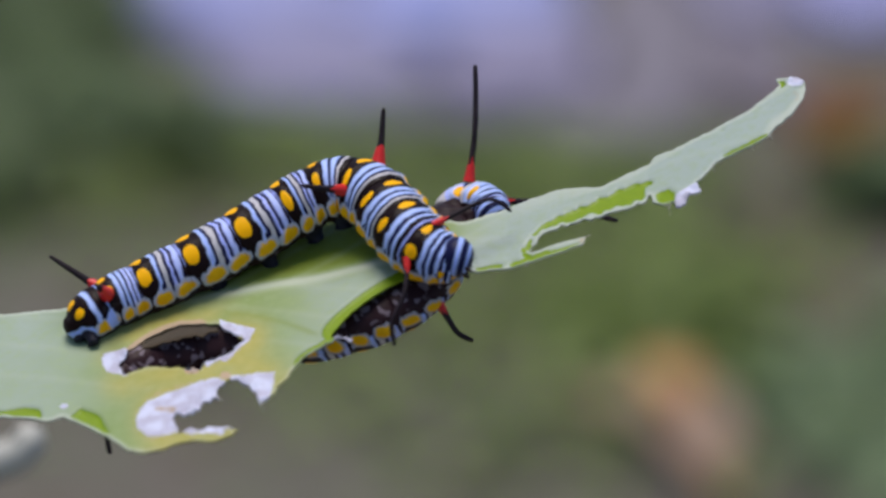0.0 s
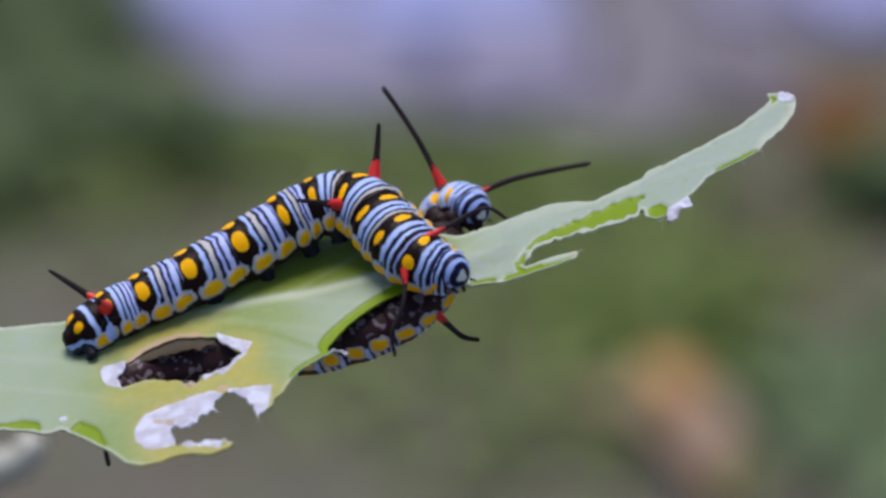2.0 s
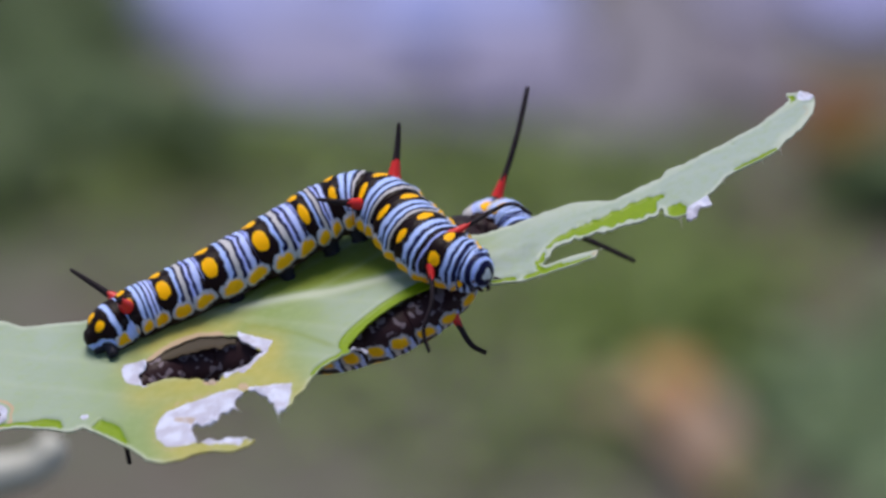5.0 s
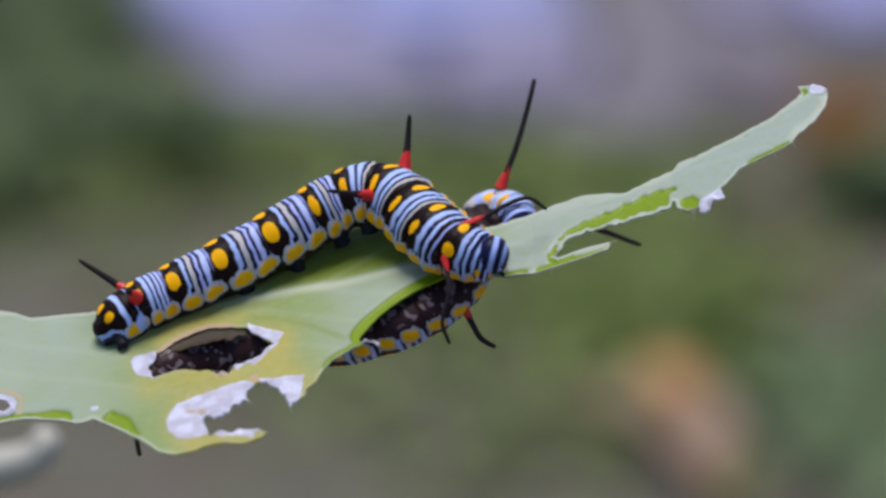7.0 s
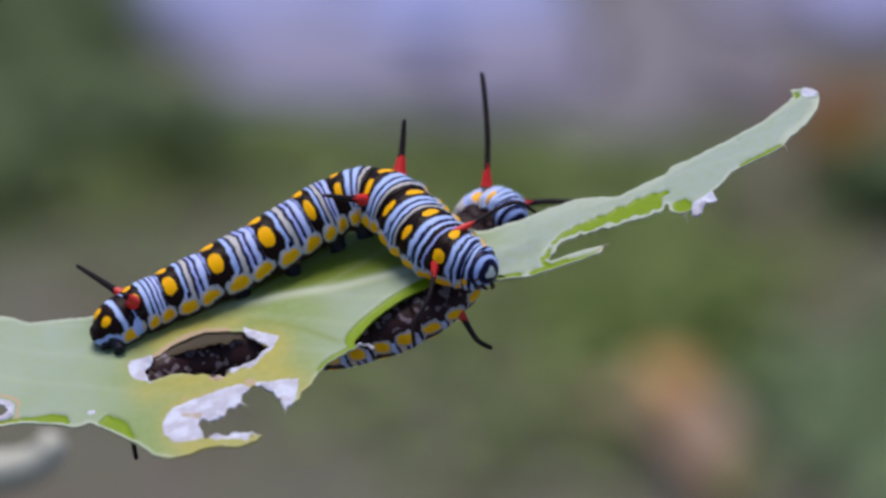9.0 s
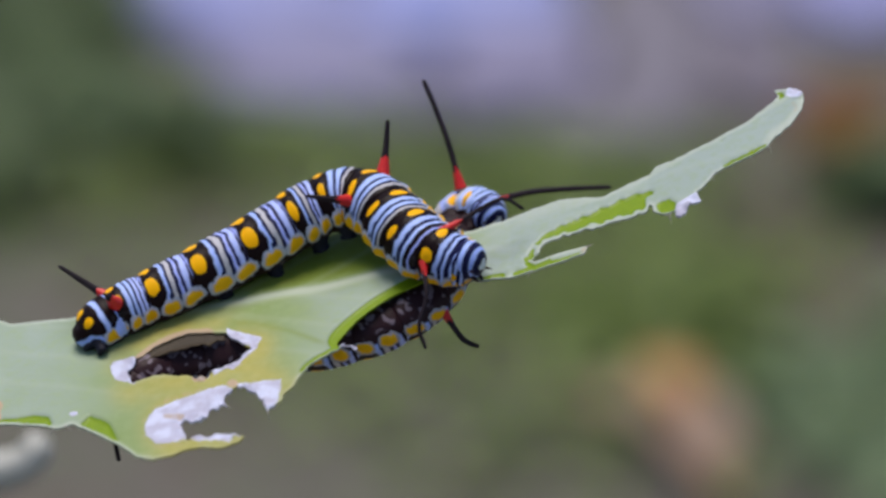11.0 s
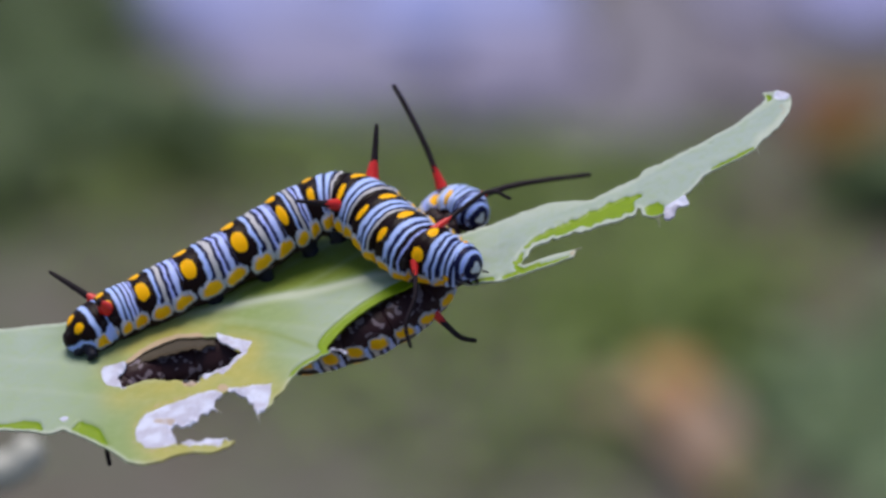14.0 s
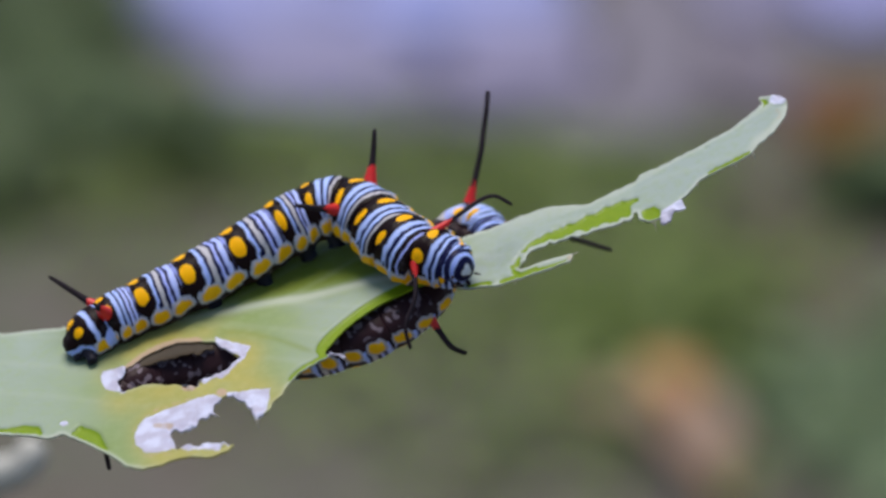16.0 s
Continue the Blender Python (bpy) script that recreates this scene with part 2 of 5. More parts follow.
def body_ring(spine, start, end, parent, name="body_segment", label="", pivot=(0, 0, 0), materials=None, around=56, along=26, close_start=False, close_end=False, seed=0):
    """One ring of the body from start to end millimetres along the spine, with its folds."""
    verts, su, sv, faces = [], [], [], []
    ends = 3
    for i in range(-ends if close_start else 0, along + 1 + (ends if close_end else 0)):
        t = min(max(i / along, 0.0), 1.0)
        s = start + (end - start) * t
        p, r, way, up, out = spine.at(s)
        fold = 1.0 - 0.075 * (2 * abs(t - 0.5)) ** 4.5 + 0.008 * math.cos(t * 2 * math.pi * 4 + 0.6)
        shrink, push = 1.0, 0.0
        if i < 0:
            a = -i / ends * math.pi / 2
            shrink, push = max(math.cos(a), 0.02), -math.sin(a) * r * 0.7
        if i > along:
            a = (i - along) / ends * math.pi / 2
            shrink, push = max(math.cos(a), 0.02), math.sin(a) * r * 0.7
        for k in range(around):
            a = 2 * math.pi * k / around
            v = abs(a if a <= math.pi else 2 * math.pi - a) / math.pi
            bulge = 1.0 + 0.15 * math.exp(-((v - 0.51) / 0.09) ** 2) * (0.7 + 0.3 * math.cos((t - 0.33) / 0.39 * 2 * math.pi)) + 0.07 * math.exp(-((v - 0.68) / 0.10) ** 2)
            bulge += 0.012 * noise.noise(Vector((s * 1.3, a * 1.5, seed + 3.7))) + 0.05 * max(0.0, v - 0.66) / 0.34 * noise.noise(Vector((s * 2.2, a * 3.0, seed + 8.1)))
            q = p + way * push + (up * math.cos(a) + out * math.sin(a)) * r * fold * shrink * bulge
            verts.append(q)
            su.append(t)
            sv.append(v)
    rows = len(verts) // around
    for i in range(rows - 1):
        for k in range(around):
            b = (k + 1) % around
            faces.append((i * around + k, i * around + b, (i + 1) * around + b, (i + 1) * around + k))
    faces.append(tuple(range(around - 1, -1, -1)))
    faces.append(tuple(range((rows - 1) * around, rows * around)))
    faces = [tuple(reversed(f)) for f in faces]
    return link_mesh(name, verts, faces, materials or [M_BODY], parent, label, attributes={"su": su, "sv": sv}, pivot=pivot)


def tentacle(parent, points, label="", root=0.42, tip=0.15, red=0.22, pivot=None, name="tentacle"):
    """A fleshy filament, red at its foot and black beyond, through points in millimetres."""
    path = curve_through(points, 14)
    gaps = np.linalg.norm(np.diff(path, axis=0), axis=1)
    s = np.concatenate([[0.0], np.cumsum(gaps)]) / gaps.sum()
    verts, faces, slots, n = [], [], [], 12
    side = np.array([0.3, -0.9, 0.2])
    for i, p in enumerate(path):
        way = unit(path[min(i + 1, len(path) - 1)] - path[max(i - 1, 0)])
        a = unit(np.cross(way, side))
        b = np.cross(way, a)
        t = min(s[i], 1.0)
        r = tip + (root * 0.52 - tip) * (1 - t) ** 0.7 + root * 0.48 * max(0.0, 1 - t / (red * 1.25)) ** 1.2
        r *= 1 + 0.02 * math.sin(t * 70) + 0.05 * noise.noise(Vector((t * 30, 1.0, root)))
        if i == len(path) - 1:
            r *= 0.55
        for k in range(n):
            verts.append(p + r * (a * math.cos(2 * math.pi * k / n) + b * math.sin(2 * math.pi * k / n)))
    for i in range(len(path) - 1):
        for k in range(n):
            b2 = (k + 1) % n
            faces.append((i * n + k, i * n + b2, (i + 1) * n + b2, (i + 1) * n + k))
            slots.append(0 if s[i] < red + 0.03 * math.sin(k * 1.7) else 1)
    faces.append(tuple(range((len(path) - 1) * n, len(path) * n)))
    slots.append(1)
    return link_mesh(name, verts, faces, [M_RED, M_TENT], parent, label, slots=slots, pivot=pivot or points[0])


def stub_leg(parent, top, foot, width, name="proleg", label="blue-black fleshy proleg", pivot=(0, 0, 0)):
    """A fleshy foot that narrows and ends in a flat pad, from top to foot in millimetres."""
    top, foot = np.array(top, float), np.array(foot, float)
    way = unit(foot - top)
    a = unit(np.cross(way, np.array([0.2, 0.9, 0.3])))
    b = np.cross(way, a)
    verts, faces, n = [], [], 14
    shape = [(0.0, 1.25), (0.2, 1.15), (0.4, 0.98), (0.6, 0.82), (0.78, 0.80), (0.9, 0.88), (0.97, 0.78), (1.0, 0.42)]
    for t, w in shape:
        for k in range(n):
            c = 2 * math.pi * k / n
            wob = 1 + 0.06 * math.sin(3 * c + t * 5)
            verts.append(top + (foot - top) * t + width * w * wob * (a * math.cos(c) + b * math.sin(c) * 0.8))
    for i in range(len(shape) - 1):
        for k in range(n):
            b2 = (k + 1) % n
            faces.append((i * n + k, i * n + b2, (i + 1) * n + b2, (i + 1) * n + k))
    faces.append(tuple(range((len(shape) - 1) * n, len(shape) * n)))
    return link_mesh(name, verts, faces, [M_LEG], parent, label, pivot=pivot)


def hooked_leg(parent, points, width, name="leg", label="black jointed leg", pivot=(0, 0, 0)):
    """A short hard leg that tapers to a claw."""
    path = curve_through(points, 6)
    verts, faces, n = [], [], 10
    for i, p in enumerate(path):
        t = i / (len(path) - 1)
        way = unit(path[min(i + 1, len(path) - 1)] - path[max(i - 1, 0)])
        a = unit(np.cross(way, np.array([0.3, 0.8, 0.4])))
        b = np.cross(way, a)
        r = width * (1 - 0.85 * t) * (1 + 0.12 * math.cos(t * 3 * 2 * math.pi))
        for k in range(n):
            verts.append(p + r * (a * math.cos(2 * math.pi * k / n) + b * math.sin(2 * math.pi * k / n)))
    for i in range(len(path) - 1):
        for k in range(n):
            b2 = (k + 1) % n
            faces.append((i * n + k, i * n + b2, (i + 1) * n + b2, (i + 1) * n + k))
    faces.append(tuple(range((len(path) - 1) * n, len(path) * n)))
    return link_mesh(name, verts, faces, [M_BELLY], parent, label, pivot=pivot)


def head_capsule(parent, centre, face, crown, size, label, pivot):
    """The round head with its rings round a pale triangle, and small mouthparts below."""
    face, crown = unit(np.array(face, float)), np.array(crown, float)
    crown = unit(crown - face * np.dot(face, crown))
    side = np.cross(face, crown)
    verts, su, faces, rows, n = [], [], [], 22, 40
    for i in range(rows + 1):
        polar = math.pi * i / rows
        for k in range(n):
            a = 2 * math.pi * k / n
            x, y, z = math.sin(polar) * math.cos(a), math.sin(polar) * math.sin(a), math.cos(polar)
            groove = 1 - 0.05 * math.exp(-(x / 0.16) ** 2) * (y > 0) * math.sin(polar)
            q = side * x * size * 1.0 * groove + crown * y * size * (1.05 if y > 0 else 0.95) + face * z * size * 0.88
            verts.append(np.array(centre) + q)
            triangle = 1.0 + 0.35 * math.cos(3 * (a - math.pi / 2)) * max(0.0, 1 - polar / 0.9)
            su.append(min(polar / (math.pi * 0.62) / triangle, 1.0))
    for i in range(rows):
        for k in range(n):
            b = (k + 1) % n
            faces.append((i * n + k, (i + 1) * n + k, (i + 1) * n + b, i * n + b))
    ob = link_mesh("head", verts, faces, [M_HEAD], parent, label, attributes={"su": su}, pivot=pivot)
    jaw = np.array(centre) + face * size * 0.50 - crown * size * 0.62
    for sign in (-1, 1):
        hooked_leg(ob, [jaw + side * sign * size * 0.3, jaw + side * sign * size * 0.28 + face * size * 0.3 - crown * size * 0.15,
                        jaw + side * sign * size * 0.06 + face * size * 0.32 - crown * size * 0.20], size * 0.13, "mandible", "dark jaw", pivot)
    brow = np.array(centre) + face * size * 0.62 - crown * size * 0.30
    for sign in (-1, 1):
        foot = brow + side * sign * size * 0.72
        hooked_leg(ob, [foot, foot + face * size * 0.16 + side * sign * size * 0.14, foot + face * size * 0.30 + side * sign * size * 0.22 - crown * size * 0.06],
                   size * 0.075, "antenna", "short black antenna", pivot)
    return ob


# ---- the leaf: a tilted waxy blade, chewed along its lower edge ----
SLOPE = 1 / math.tan(radians(35))
MIDRIB = [(-49.08, -11.98), (-32.50, -9.16), (-20.06, -6.18), (-7.63, -3.27), (4.81, 0.04), (15.17, 4.39), (26.36, 11.23)]
EDGE_FAR = [
    (-50.23, -10.39), (-43.62, -6.71), (-36.13, -4.74), (-33.91, -5.10), (-32.58, -5.43), (-27.44, -4.99), (-20.37, -2.48), (-15.38,
    -0.38), (-11.19, 1.40), (-7.80, 2.38), (-3.97, 2.07), (-0.17, 1.51), (1.59, 1.38), (5.06, 2.47), (6.53, 3.14), (8.61, 3.81),
    (10.68, 3.96), (11.57, 3.91), (13.16, 4.71), (15.25, 5.67), (15.60, 6.17), (17.53, 7.00), (19.60, 8.03), (22.28, 9.44), (24.15,
    10.95), (24.78, 11.46), (24.52, 11.94), (25.98, 12.07), (26.55, 11.45)
]
EDGE_NEAR = [
    (26.29, 10.46), (25.39, 9.23), (24.21, 8.28), (23.61, 7.61), (22.87, 7.16), (21.24, 6.38), (19.93, 5.72), (18.79, 4.60), (18.37,
    4.35), (18.70, 3.71), (18.06, 3.51), (17.21, 2.63), (16.81, 2.55), (16.90, 3.0), (16.26, 2.70), (15.07, 2.76), (12.99, 1.48),
    (10.45, 0.36), (10.20, -0.10), (9.77, -0.28), (8.73, -0.80), (7.09, -1.32), (5.04, -1.95), (3.87, -2.02), (2.72, -2.18), (0.91, -1.94), (-1.40,
    -3.25), (-3.45, -4.35), (-5.29, -5.37), (-6.95, -6.46), (-6.36, -7.01), (-7.51, -7.01), (-8.12, -7.21), (-8.94, -7.66), (-9.75,
    -8.14), (-10.55, -8.94)
]
# the torn gap at the lower edge, from its tooth round to the finger below it
EDGE_TORN = [
    (-10.87, -9.54), (-11.20, -9.87), (-11.67, -10.26), (-11.79, -10.66), (-12.25, -11.05), (-12.59, -11.18), (-12.71, -11.68),
    (-12.85, -11.38), (-13.07, -11.06), (-13.16, -10.54), (-13.64, -10.35), (-13.65, -10.09), (-14.20, -9.96), (-15.04, -9.77),
    (-15.37, -9.97), (-15.57, -10.10), (-15.96, -10.57), (-16.01, -10.89), (-15.72, -11.22), (-16.20, -11.16), (-17.01, -11.49),
    (-17.19, -11.95), (-17.91, -12.34), (-19.14, -12.36), (-18.99, -12.68), (-18.68, -13.19), (-18.60, -13.51), (-18.38, -13.63),
    (-17.86, -13.24), (-17.04, -13.36), (-16.51, -13.10), (-15.97, -13.09), (-14.88, -13.14), (-14.21, -13.07)
]
EDGE_BASE = [
    (-14.86, -13.59), (-16.19, -14.11), (-17.54, -14.07), (-18.49, -14.21), (-19.55, -14.60), (-20.89, -14.87), (-22.12, -14.70),
    (-23.35, -14.01), (-25.26, -13.16), (-27.08, -12.52), (-28.13, -12.85), (-29.71, -12.63), (-32.04, -12.51), (-34.50, -12.92),
    (-42.44, -13.30), (-48.84, -13.16)
]
# the eaten hole, and the papery dry patches round the torn edges
HOLE = [
    (-22.94, -9.52), (-22.12, -9.32), (-21.30, -9.07), (-20.59, -9.02), (-19.62, -9.14), (-18.79, -9.13), (-17.74, -9.32), (-16.85,
    -8.91), (-15.40, -8.18), (-14.44, -7.29), (-14.11, -7.13), (-14.62, -6.89), (-15.90, -6.29), (-16.04, -5.97), (-17.30, -5.97),
    (-18.98, -6.06), (-20.09, -6.40), (-21.44, -7.02), (-22.24, -7.63), (-22.85, -7.92), (-22.75, -8.16), (-23.33, -8.77), (-23.17,
    -9.17)
]
DRY_SHAPES = [
    [(-21.62, -12.71), (-21.44, -11.93), (-20.99, -11.47), (-19.92, -11.0), (-18.57, -10.59), (-17.35, -10.12), (-16.0, -9.81),
     (-15.3, -10.1), (-15.6, -11.48), (-17.11, -12.2), (-19.0, -12.5), (-18.5, -13.63), (-19.74, -13.71), (-20.75, -13.85), (-21.48, -13.22)],
    [(-15.04, -9.62), (-13.67, -9.5), (-11.84, -9.22), (-11.82, -9.87), (-12.2, -10.99), (-13.0, -11.7), (-13.9, -10.35), (-14.89, -10.0)],
    [(-18.39, -13.55), (-17.87, -13.1), (-17.05, -13.1), (-15.97, -12.9), (-14.21, -13.0), (-15.41, -13.43), (-16.89, -13.61)],
]
DRY_RIMS = [
    [(-24.7, -8.46), (-24.52, -8.15), (-23.9, -8.01), (-22.87, -7.7), (-22.5, -8.24), (-23.0, -8.85), (-22.6, -9.6), (-24.07, -9.39), (-24.54, -8.79)],
    [(-16.2, -5.65), (-15.34, -5.95), (-13.52, -6.35), (-13.71, -6.83), (-13.97, -7.25), (-14.71, -7.85), (-15.24, -8.42), (-16.86, -9.16),
     (-17.1, -8.83), (-15.39, -7.98), (-14.18, -7.1), (-15.88, -6.37)],
    [(17.0, 3.45), (16.7, 2.45), (17.3, 2.5), (18.1, 3.4), (18.85, 3.7), (18.37, 4.35)],
]
# the thick green cut faces along the inner side of the finger
CUT_SHAPES = [
    [(6.03, -0.41), (6.59, 0.43), (7.41, 1.31), (8.5, 1.85), (9.8, 2.36), (11.01, 2.94), (12.23, 3.44), (13.32, 3.9), (14.11, 4.15), (15.43, 4.52),
     (15.25, 4.14), (14.82, 3.85), (14.65, 3.04), (13.45, 2.67), (12.17, 2.34), (10.96, 1.97), (9.76, 1.64), (8.47, 1.22), (7.18, 0.68), (6.62, 0.09), (6.36, -0.41)],
    [(15.48, 3.42), (15.86, 3.67), (16.42, 3.75), (16.97, 3.7), (16.76, 2.98), (16.18, 2.65), (15.55, 2.74)],
]
# bites: centre, half length, half width, lean in degrees
BITES = {"big": (-2.98, -4.02, 5.55, 1.18, 29.10), "hook": (11.0, 1.22, 5.22, 1.28, 20.00), "hole": (-18.90, -7.58, 4.86, 1.48, 12.00), "small": (-34.25, -11.65, 1.0, 0.37, 0.00)}


def leaf_depth(x, z):
    """How far the blade's upper face lies from the focus plane at (x, z)."""
    mid = np.interp(x, [p[0] for p in MIDRIB], [p[1] for p in MIDRIB])
    return (z - mid) * SLOPE


def outline_distance(x, z, points):
    """Signed distance to a closed outline, negative inside."""
    best = np.full(x.shape, 1e9)
    inside = np.zeros(x.shape, bool)
    for (ax, az), (bx, bz) in zip(points, points[1:] + points[:1]):
        dx, dz = bx - ax, bz - az
        t = np.clip(((x - ax) * dx + (z - az) * dz) / (dx * dx + dz * dz), 0, 1)
        best = np.minimum(best, np.hypot(x - ax - t * dx, z - az - t * dz))
        cross = ((az > z) != (bz > z)) & (x < dx * (z - az) / (dz if dz else 1e-9) + ax)
        inside ^= cross
    return np.where(inside, -best, best)


def bite_distance(x, z, bite):
    cx, cz, a, b, lean = bite
    c, s = math.cos(radians(lean)), math.sin(radians(lean))
    p, q = (x - cx) * c + (z - cz) * s, -(x - cx) * s + (z - cz) * c
    k = np.hypot(p / a, q / b)
    return k * (k - 1) / np.maximum(np.hypot(p / a ** 2, q / b ** 2), 1e-6), p / a, q / b


def ragged(x, z, size, seed):
    flat = [noise.noise(Vector((a / size, b / size, seed))) for a, b in zip(x.ravel(), z.ravel())]
    return np.array(flat).reshape(x.shape)


def smooth(a, low, high):
    t = np.clip((a - low) / (high - low), 0, 1)
    return t * t * (3 - 2 * t)


def blade_fields(x, z):
    """Shape and surface marks of the blade at (x, z)."""
    near, fine = ragged(x, z, 1.6, 2.0), ragged(x, z, 0.45, 9.0)
    mid = np.interp(x, [p[0] for p in MIDRIB], [p[1] for p in MIDRIB])
    rib = z - (np.interp(x, [-34.0, -26.0, -16.0, -9.0, -2.0, 6.0, 14.0, 26.0], [-5.6, -5.4, -4.0, -2.7, -1.1, 1.5, 4.4, 11.2]))
    d = outline_distance(x, z, EDGE_FAR + EDGE_NEAR + EDGE_TORN + EDGE_BASE) + 0.05 * near + 0.07 * fine
    parts = {k: bite_distance(x, z, b) for k, b in BITES.items()}
    big, hook, small = (parts[k][0] for k in ("big", "hook", "small"))
    hook = np.maximum(hook, 0.95 * (-0.84 + 0.335 * (x - 6.71) - z))
    chewed = np.minimum.reduce([outline_distance(x, z, shape) for shape in CUT_SHAPES]) + 0.24 * fine + 0.10 * near
    hook = np.maximum(hook, 0.28 - chewed)
    hole = outline_distance(x, z, HOLE)
    torn = outline_distance(x, z, EDGE_TORN[8:])
    d = np.maximum(d, -(big + 0.12 * near + 0.04 * fine))
    d = np.maximum(d, -(hook + 0.06 * near + 0.05 * fine))
    d = np.maximum(d, -(hole + 0.05 * near + 0.07 * fine))
    d = np.maximum(d, -(small + 0.08 * near))
    hp, hq = parts["hole"][1], parts["hole"][2]
    papery = np.minimum.reduce([outline_distance(x, z, shape) for shape in DRY_SHAPES + DRY_RIMS]) + 0.10 * near + 0.10 * fine
    dry = smooth(papery, 0.12, -0.08)
    dry = dry + smooth(hole, np.maximum(0.30 + 0.2 * fine, 0.12), 0.08) * (hq < -0.1) * smooth(np.abs(hp - 0.16), 0.17, 0.08)
    dry = dry + smooth(small, 0.45, 0.3) + smooth(np.hypot(x + 6.9, (z + 7.05) * 1.6), 1.0, 0.6)
    ring = 0.9 * np.exp(-((small - 0.62) / 0.12) ** 2) + 0.5 * smooth(np.hypot((x - 10.3) / 0.6, (z - 0.05) / 0.45), 1.0, 0.6)
    ring = ring + 0.55 * np.exp(-((papery - 0.22) / 0.16) ** 2) * (x < -17.5) * (x > -23) * (z < -10) + 0.9 * smooth(hole, np.maximum(0.60 + 0.25 * near, 0.35), 0.12) * smooth(hq, 0.1, 0.4) * smooth(hp, 0.6, 0.3) * smooth(hp, -0.98, -0.7)
    ring = ring + 0.75 * smooth(np.hypot((x + 17.9) / 0.8, (z + 9.35) / 0.4), 1.0, 0.6) + 0.75 * smooth(np.hypot((x + 15.45) / 0.6, (z + 9.62) / 0.4), 1.0, 0.5)
    ring = ring + 0.62 * smooth(np.hypot((x + 19.55) / 1.4, (z + 11.95) / 0.45) + 0.5 * near, 1.0, 0.4) + 0.5 * smooth(np.hypot((x - 25.76) / 0.5, (z - 10.60) / 0.7), 1.0, 0.5)
    stain = np.maximum(smooth(hole, 3.0, 0.3), smooth(torn, 4.4, 1.0)) * smooth(x, -29.0, -22.0) * smooth(x, -7.0, -11.0)
    rim = smooth(big, 0.66, 0.40) * smooth(x, -9.6, -8.9) * (parts["big"][2] > -0.2)
    hk = parts["hook"]
    rim = rim + smooth(chewed, 0.10, -0.10) + smooth(hook, 0.36, 0.26) * (hk[2] <= 0.1) * (hk[1] < -0.7)
    rim = rim + smooth(-d, np.maximum(0.44 + 0.15 * fine, 0.28), 0.2) * smooth(x, 20.0, 20.8) * smooth(x, 23.9, 23.2) * (z < 8.2)
    rim = rim + smooth(-d, np.maximum(0.50 + 0.2 * near, 0.3), 0.25) * smooth(x, -10.9, -10.2) * smooth(x, -7.0, -7.6) * (z < -6.9)
    fold = (0.45 + 0.35 * smooth(x, -32.0, -29.4)) * smooth(x, -28.3, -28.9) * smooth(x, -38.0, -36.0) + 1.05 * smooth(np.abs(x + 25.0), 1.9, 0.6)
    rim = rim + smooth(-d, fold + 0.1, fold - 0.15) * (fold > 0.15) * (z < -11.0) * (torn > 1.0)
    bleached = smooth(-d, np.maximum(0.75 + 0.25 * near, 0.4), 0.25) * smooth(x, 22.9, 24.0) * (rib < 0)
    dry = dry + 0.62 * smooth(np.hypot((x - 25.9) / 0.9, (z - 11.7) / 0.6), 1.0, 0.6)
    rim = rim + smooth(-d, 0.50, 0.34) * (smooth(x, 2.2, 2.8) * smooth(x, 4.8, 4.0) * (z < -1.0) + 0.8 * smooth(x, 4.6, 5.2) * smooth(x, 10.6, 9.4) * (hk[2] < -0.2) * (hook > 0.25))
    rim = rim + smooth(np.hypot((x - 24.75) / 0.55, (z - 11.62) / 0.45) + 0.3 * fine, 1.0, 0.7)
    dry = dry + smooth(np.hypot((x + 27.00) / 0.38, (z + 11.83) / 0.18) + 0.3 * fine, 1.0, 0.6)
    cut = np.clip(smooth(big, 0.66, 0.40) * smooth(x, -9.6, -8.9) * (parts["big"][2] > -0.2), 0, 1) * (1 - np.clip(dry, 0, 1))
    rim = np.clip(rim, 0, 1) * (1 - np.clip(dry, 0, 1)) * smooth(-d, 0.06 + 0.10 * (x < -23.0), 0.13 + 0.12 * (x < -23.0))
    rim = np.maximum(rim, cut)
    pale = smooth(-d, 0.26, 0.10) * (rim < 0.3) * (dry < 0.3)
    vein = np.exp(-(rib / 0.26) ** 2) * smooth(x, -24.0, -14.0) * smooth(x, 4.0, -2.0)
    for k in range(9):
        start = -34 + k * 6.5
        line = (z - mid) * 1.0 - (x - start) * 0.32
        vein = vein + 0.16 * np.exp(-((line) / 0.22) ** 2) * (rib > 0) + 0.16 * np.exp(-((line + 2 * (x - start) * 0.32) / 0.22) ** 2) * (rib < 0)
    lift = -0.22 * rim + 0.10 * vein + 0.18 * ragged(x, z, 5.0, 4.0) + 0.05 * near * (dry > 0.4) + 0.35 * smooth(-d, 0.9, 0.0) * (dry > 0.5) * fine
    green = smooth(hook, 3.0, 0.5) * 0.10 + smooth(ragged(x, z, 6.0, 7.0), 0.0, 0.6) * 0.20
    # below the arched body: partly deeper leaf green, partly its shade painted in
    arch_shade = smooth(rib, 0.2, 0.9) * smooth(x, -19.0, -12.0) * smooth(x, 2.5, -2.5)
    branch = z - np.interp(x, [-16.4, -14.0, -11.4, -8.3], [-5.2, -5.4, -5.9, -6.85])
    green = green + 0.55 * np.exp(-(branch / 0.20) ** 2) * smooth(x, -16.4, -15.0) * smooth(x, -8.3, -9.5)
    margin = smooth(-d, 1.3, 0.2) * (rib > 0.3) * (smooth(x, -24.5, -27.0) + 0.8 * smooth(x, 4.0, 6.5))
